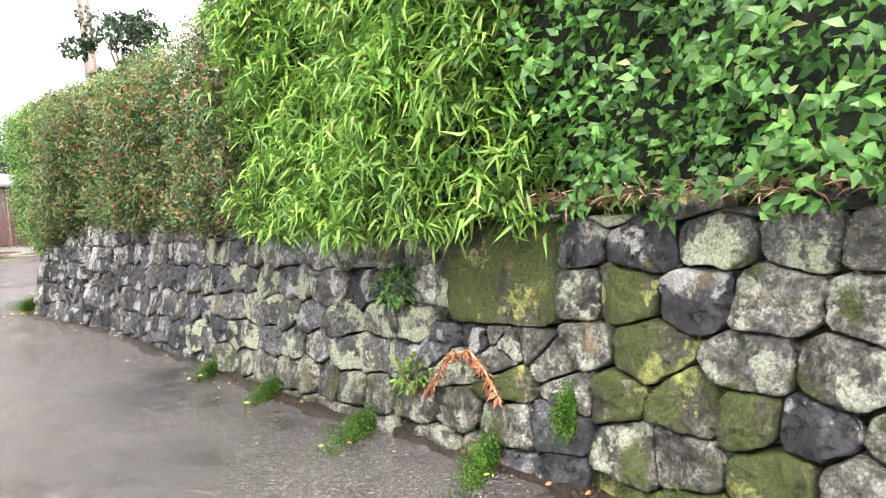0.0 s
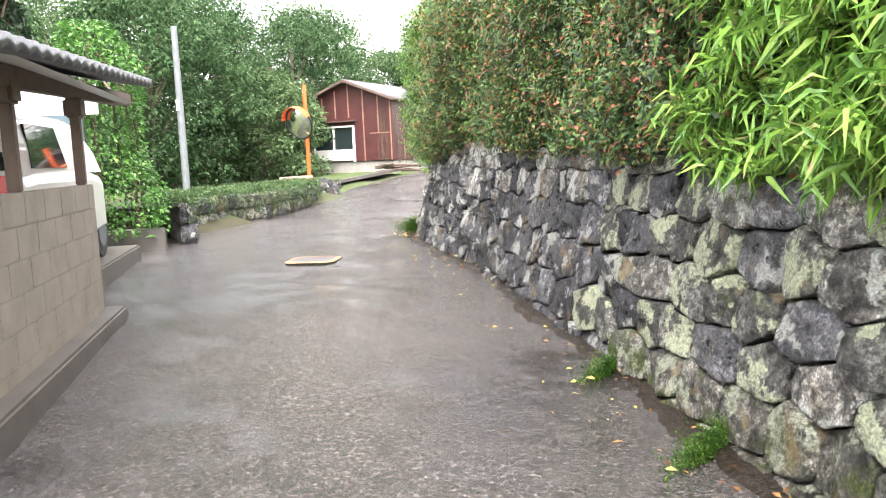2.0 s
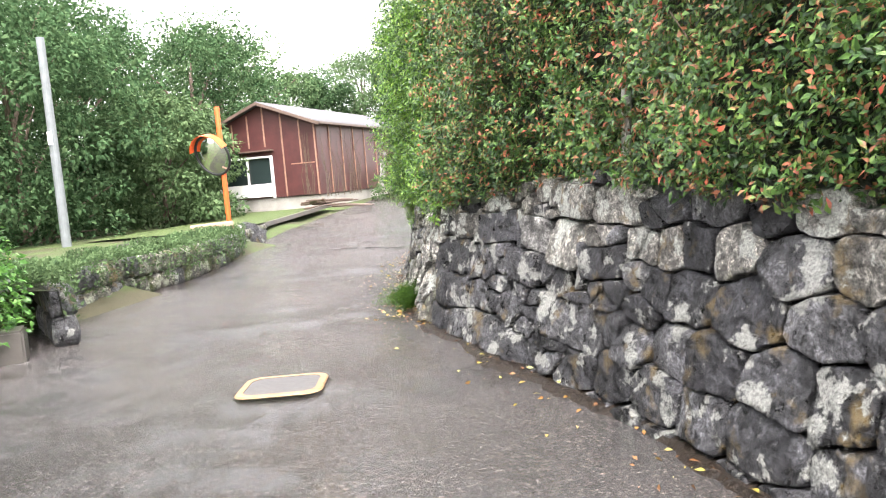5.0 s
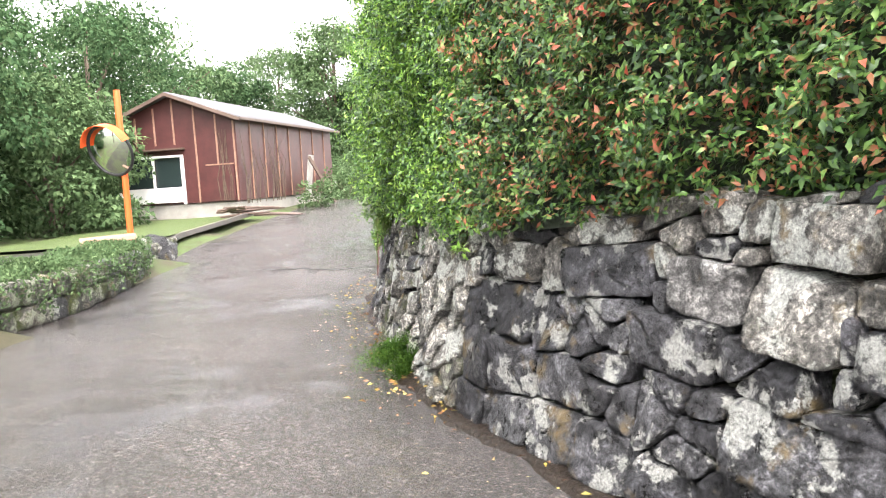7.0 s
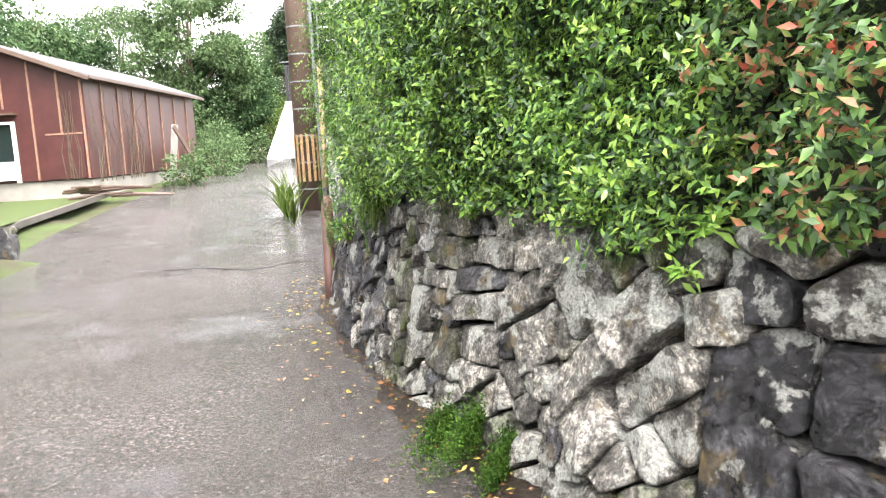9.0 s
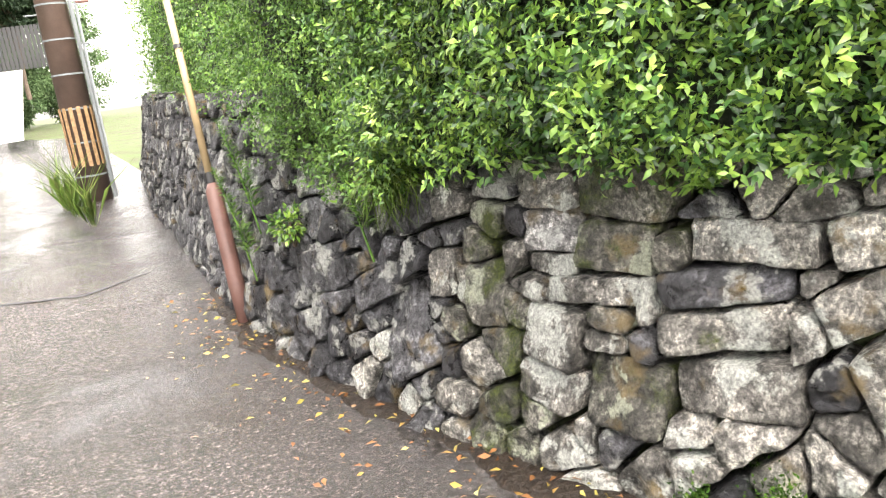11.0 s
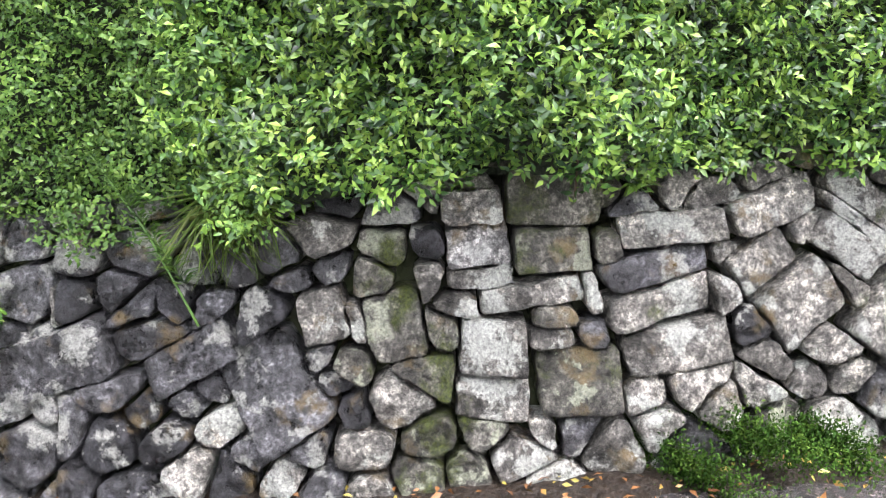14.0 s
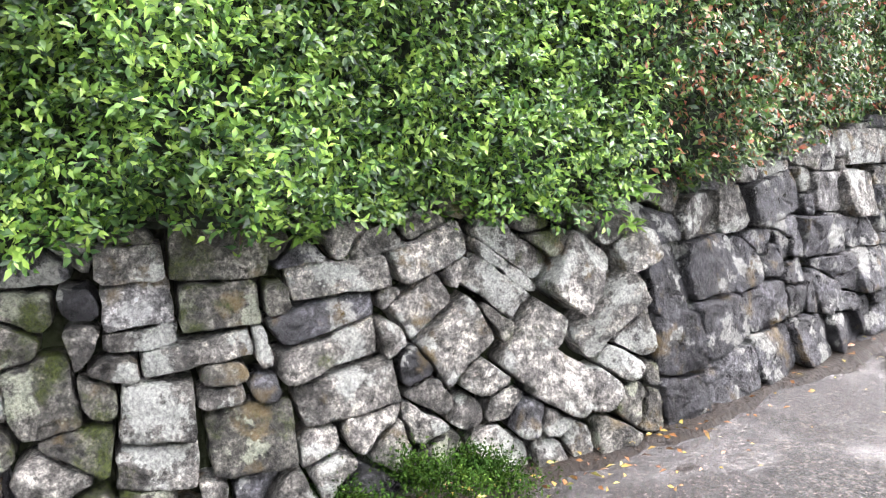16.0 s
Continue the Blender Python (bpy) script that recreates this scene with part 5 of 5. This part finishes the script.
for x, y in ((-9.5, 22.4), (-9.75, 23.2), (-9.9, 23.7), (-10.0, 24.1)):
    tuft("tall_weed", "tall thin roadside weeds by the pole", (x, y, gz(x, y)), 20, 1.0, M_GRASS, 0.012, 0.26, 0.2)
fern = thing("dead_frond", "dry orange-brown frond hanging on mossy stones", "plant", tuple(wall_spot(4.5, 0.32, 0.08)))
stalk = np.array([(-0.22, 0.26, -0.08), (-0.16, 0.2, 0.02), (-0.06, 0.08, 0.17), (0.03, -0.02, 0.2), (0.1, -0.1, 0.1), (0.17, -0.2, -0.06)])
part("stem", tube([tuple(q) for q in stalk], [0.004, 0.006, 0.008, 0.008, 0.006, 0.003], 5), M_STRAW, fern)
f_ = rng.uniform(0, 4.99, 260)
k_ = f_.astype(int)
leaf_mesh("leaflets", stalk[k_] + (stalk[k_ + 1] - stalk[k_]) * (f_ - k_)[:, None], rng.normal(0, 0.6, (260, 3)) + np.array([-0.3, -0.3, -0.6]), 0.06 * rng.uniform(0.5, 1.2, 260), 0.25, M_DEAD, fern, 0.3)
post = thing("marker_post", "short pale grey post standing in the hedge", "post", (-4.07, 10.48, 0.55))
part("shaft", tube([(0, 0, 0), (0.04, -0.05, 0.62)], 0.03, 8), M_CONC, post)
for y, h, size in ((12.72, 1.0, 0.1), (12.78, 0.88, 0.07), (12.4, 1.03, 0.08), (14.15, 0.93, 0.08)):
    q = wall_spot(y, h, 0.1)
    sh = thing("leafy_shoot", "bright young rosette shoot hanging from the hedge", "shoot", tuple(q), "shoots under the hedge")
    a_ = rng.uniform(0, math.tau, 26)
    leaf_mesh("leaves", rng.normal(0, 0.012, (26, 3)), np.stack([np.cos(a_) - 0.5, np.sin(a_) * 0.9 - 0.4, rng.uniform(-0.5, 0.8, 26)], -1), size * rng.uniform(0.7, 1.2, 26), 0.3, M_SHOOT, sh, 0.15)
    part("stem", tube([(0.12, 0.1, 0.08), (0.05, 0.04, 0.03), (0, 0, 0)], [0.006, 0.005, 0.004], 5), M_TWIG, sh)
# moss cushions at the wall's foot
for y, h, w in ((13.85, 0.15, 0.5), (13.6, 0.1, 0.3), (14.1, 0.08, 0.4), (5.2, 0.05, 0.6), (4.3, 0.08, 0.5), (3.4, 0.04, 0.5), (6.3, 0.04, 0.4), (7.3, 0.03, 0.3), (3.9, 0.3, 0.3)):
    q = wall_spot(y, h, 0.03)
    mo = thing("moss_cushion", "deep green moss cushion at the wall foot", "moss", tuple(q), "moss along the wall")
    n_ = 5000
    d = rng.normal(0, 1, (n_, 3)) * np.array([w * 0.3, w * 0.36, 0.05])
    d[:, 0] = -np.abs(d[:, 0]) * 0.35 - (d[:, 1] * -0.45)
    leaf_mesh("fronds", d, rng.normal(0, 0.5, (n_, 3)) + np.array([-0.3, -0.2, 0.7]), 0.018, 0.5, M_MOSSLEAF, mo)

# fallen leaves along the wall foot
n_ = 700
y = np.concatenate([rng.uniform(12.6, 18.5, 450), rng.uniform(2, 12.6, 250)])
s = np.interp(y, _w[:, 1], _s)
p, nn = wall_plan(s)
off = 0.24 + np.abs(rng.normal(0, 0.28, n_))
xy = p + nn * off[:, None]
lt = tagged(new("leaf_litter"), "yellow and brown fallen leaves along the wall foot", "leaf litter")
leaf_mesh("leaves", np.concatenate([xy, (ground(xy[:, 0], xy[:, 1]) + 0.052)[:, None]], -1), rng.normal(0, 1, (n_, 3)) * np.array([1, 1, 0.06]), 0.042 * rng.uniform(0.4, 1.4, n_), 0.45, M_LITTER, lt, 0.0)
# dead bamboo straw on the wall's top
n_ = 2600
y = rng.uniform(2.8, 7.0, n_)
s = np.interp(y, _w[:, 1], _s)
p, nn = wall_plan(s)
xy = p + nn * (rng.uniform(-0.25, 0.05, n_))[:, None]
sw = tagged(new("straw_litter"), "dead tan bamboo straw lying on the wall top", "straw")
leaf_mesh("straws", np.concatenate([xy, (wall_top(y) + rng.uniform(0.02, 0.09, n_))[:, None]], -1), rng.normal(0, 1, (n_, 3)) * np.array([1, 1, 0.35]), 0.12 * rng.uniform(0.4, 1.3, n_), 0.12, M_STRAW, sw, 0.1)

# damp soil washed along the wall's foot
rows_ = []
ss = np.linspace(s_at(-2), s_at(19), 260)
p, nn = wall_plan(ss)
for k, o in enumerate((0.15, 0.2, 0.25, 0.29, 0.33)):
    wide = np.interp(p[:, 1], [9.0, 12.0, 13.0, 16.5, 18.5], [1.0, 1.05, 1.3, 1.15, 1.0])
    wob = 0.15 + (o - 0.15) * wide + (0.05 * np.sin(ss * 1.9) + 0.03 * np.sin(ss * 5.1) + 0.02 * np.sin(ss * 13) + 0.015 * np.sin(ss * 31)) * k / 4
    q = p + nn * wob[:, None]
    rows_.append(np.concatenate([q, (ground(q[:, 0], q[:, 1]) + np.array([0.05, 0.042, 0.036, 0.03, -0.012])[k])[:, None]], -1))
tagged(grid_mesh("gutter", rows_, M_GUTTER), "dark damp soil washed along the wall foot", "soil", kind="structure")

# crack across the lane, and two lesser ones near the verge
cracks = tagged(new("crack"), "open jagged crack along the raised slab edge", "crack", kind="structure")


def crack(points, width):
    pts = []
    for a, c in zip(points, points[1:]):
        pts += [Vector(a).lerp(Vector(c), f) for f in np.linspace(0, 1, 9)[:-1]]
    rows_ = [[], []]
    for q in pts:
        w = width * (0.5 + 0.8 * abs(noise.noise(Vector((q.x * 4, q.y * 4, 1)))))
        j = 0.05 * noise.noise(Vector((q.x * 3, q.y * 3, 7)))
        for r, sg in zip(rows_, (-1, 1)):
            r.append((q.x, q.y + j + sg * w, gz(q.x, q.y) + 0.045))
    part("gap", _sheet(rows_), M_BLACK, cracks)


crack([(-10.6, 19.05), (-9.9, 19.2), (-9.3, 19.0), (-8.7, 19.5)], 0.04)
crack([(-13.2, 21.6), (-12.5, 21.9), (-11.9, 22.6)], 0.025)
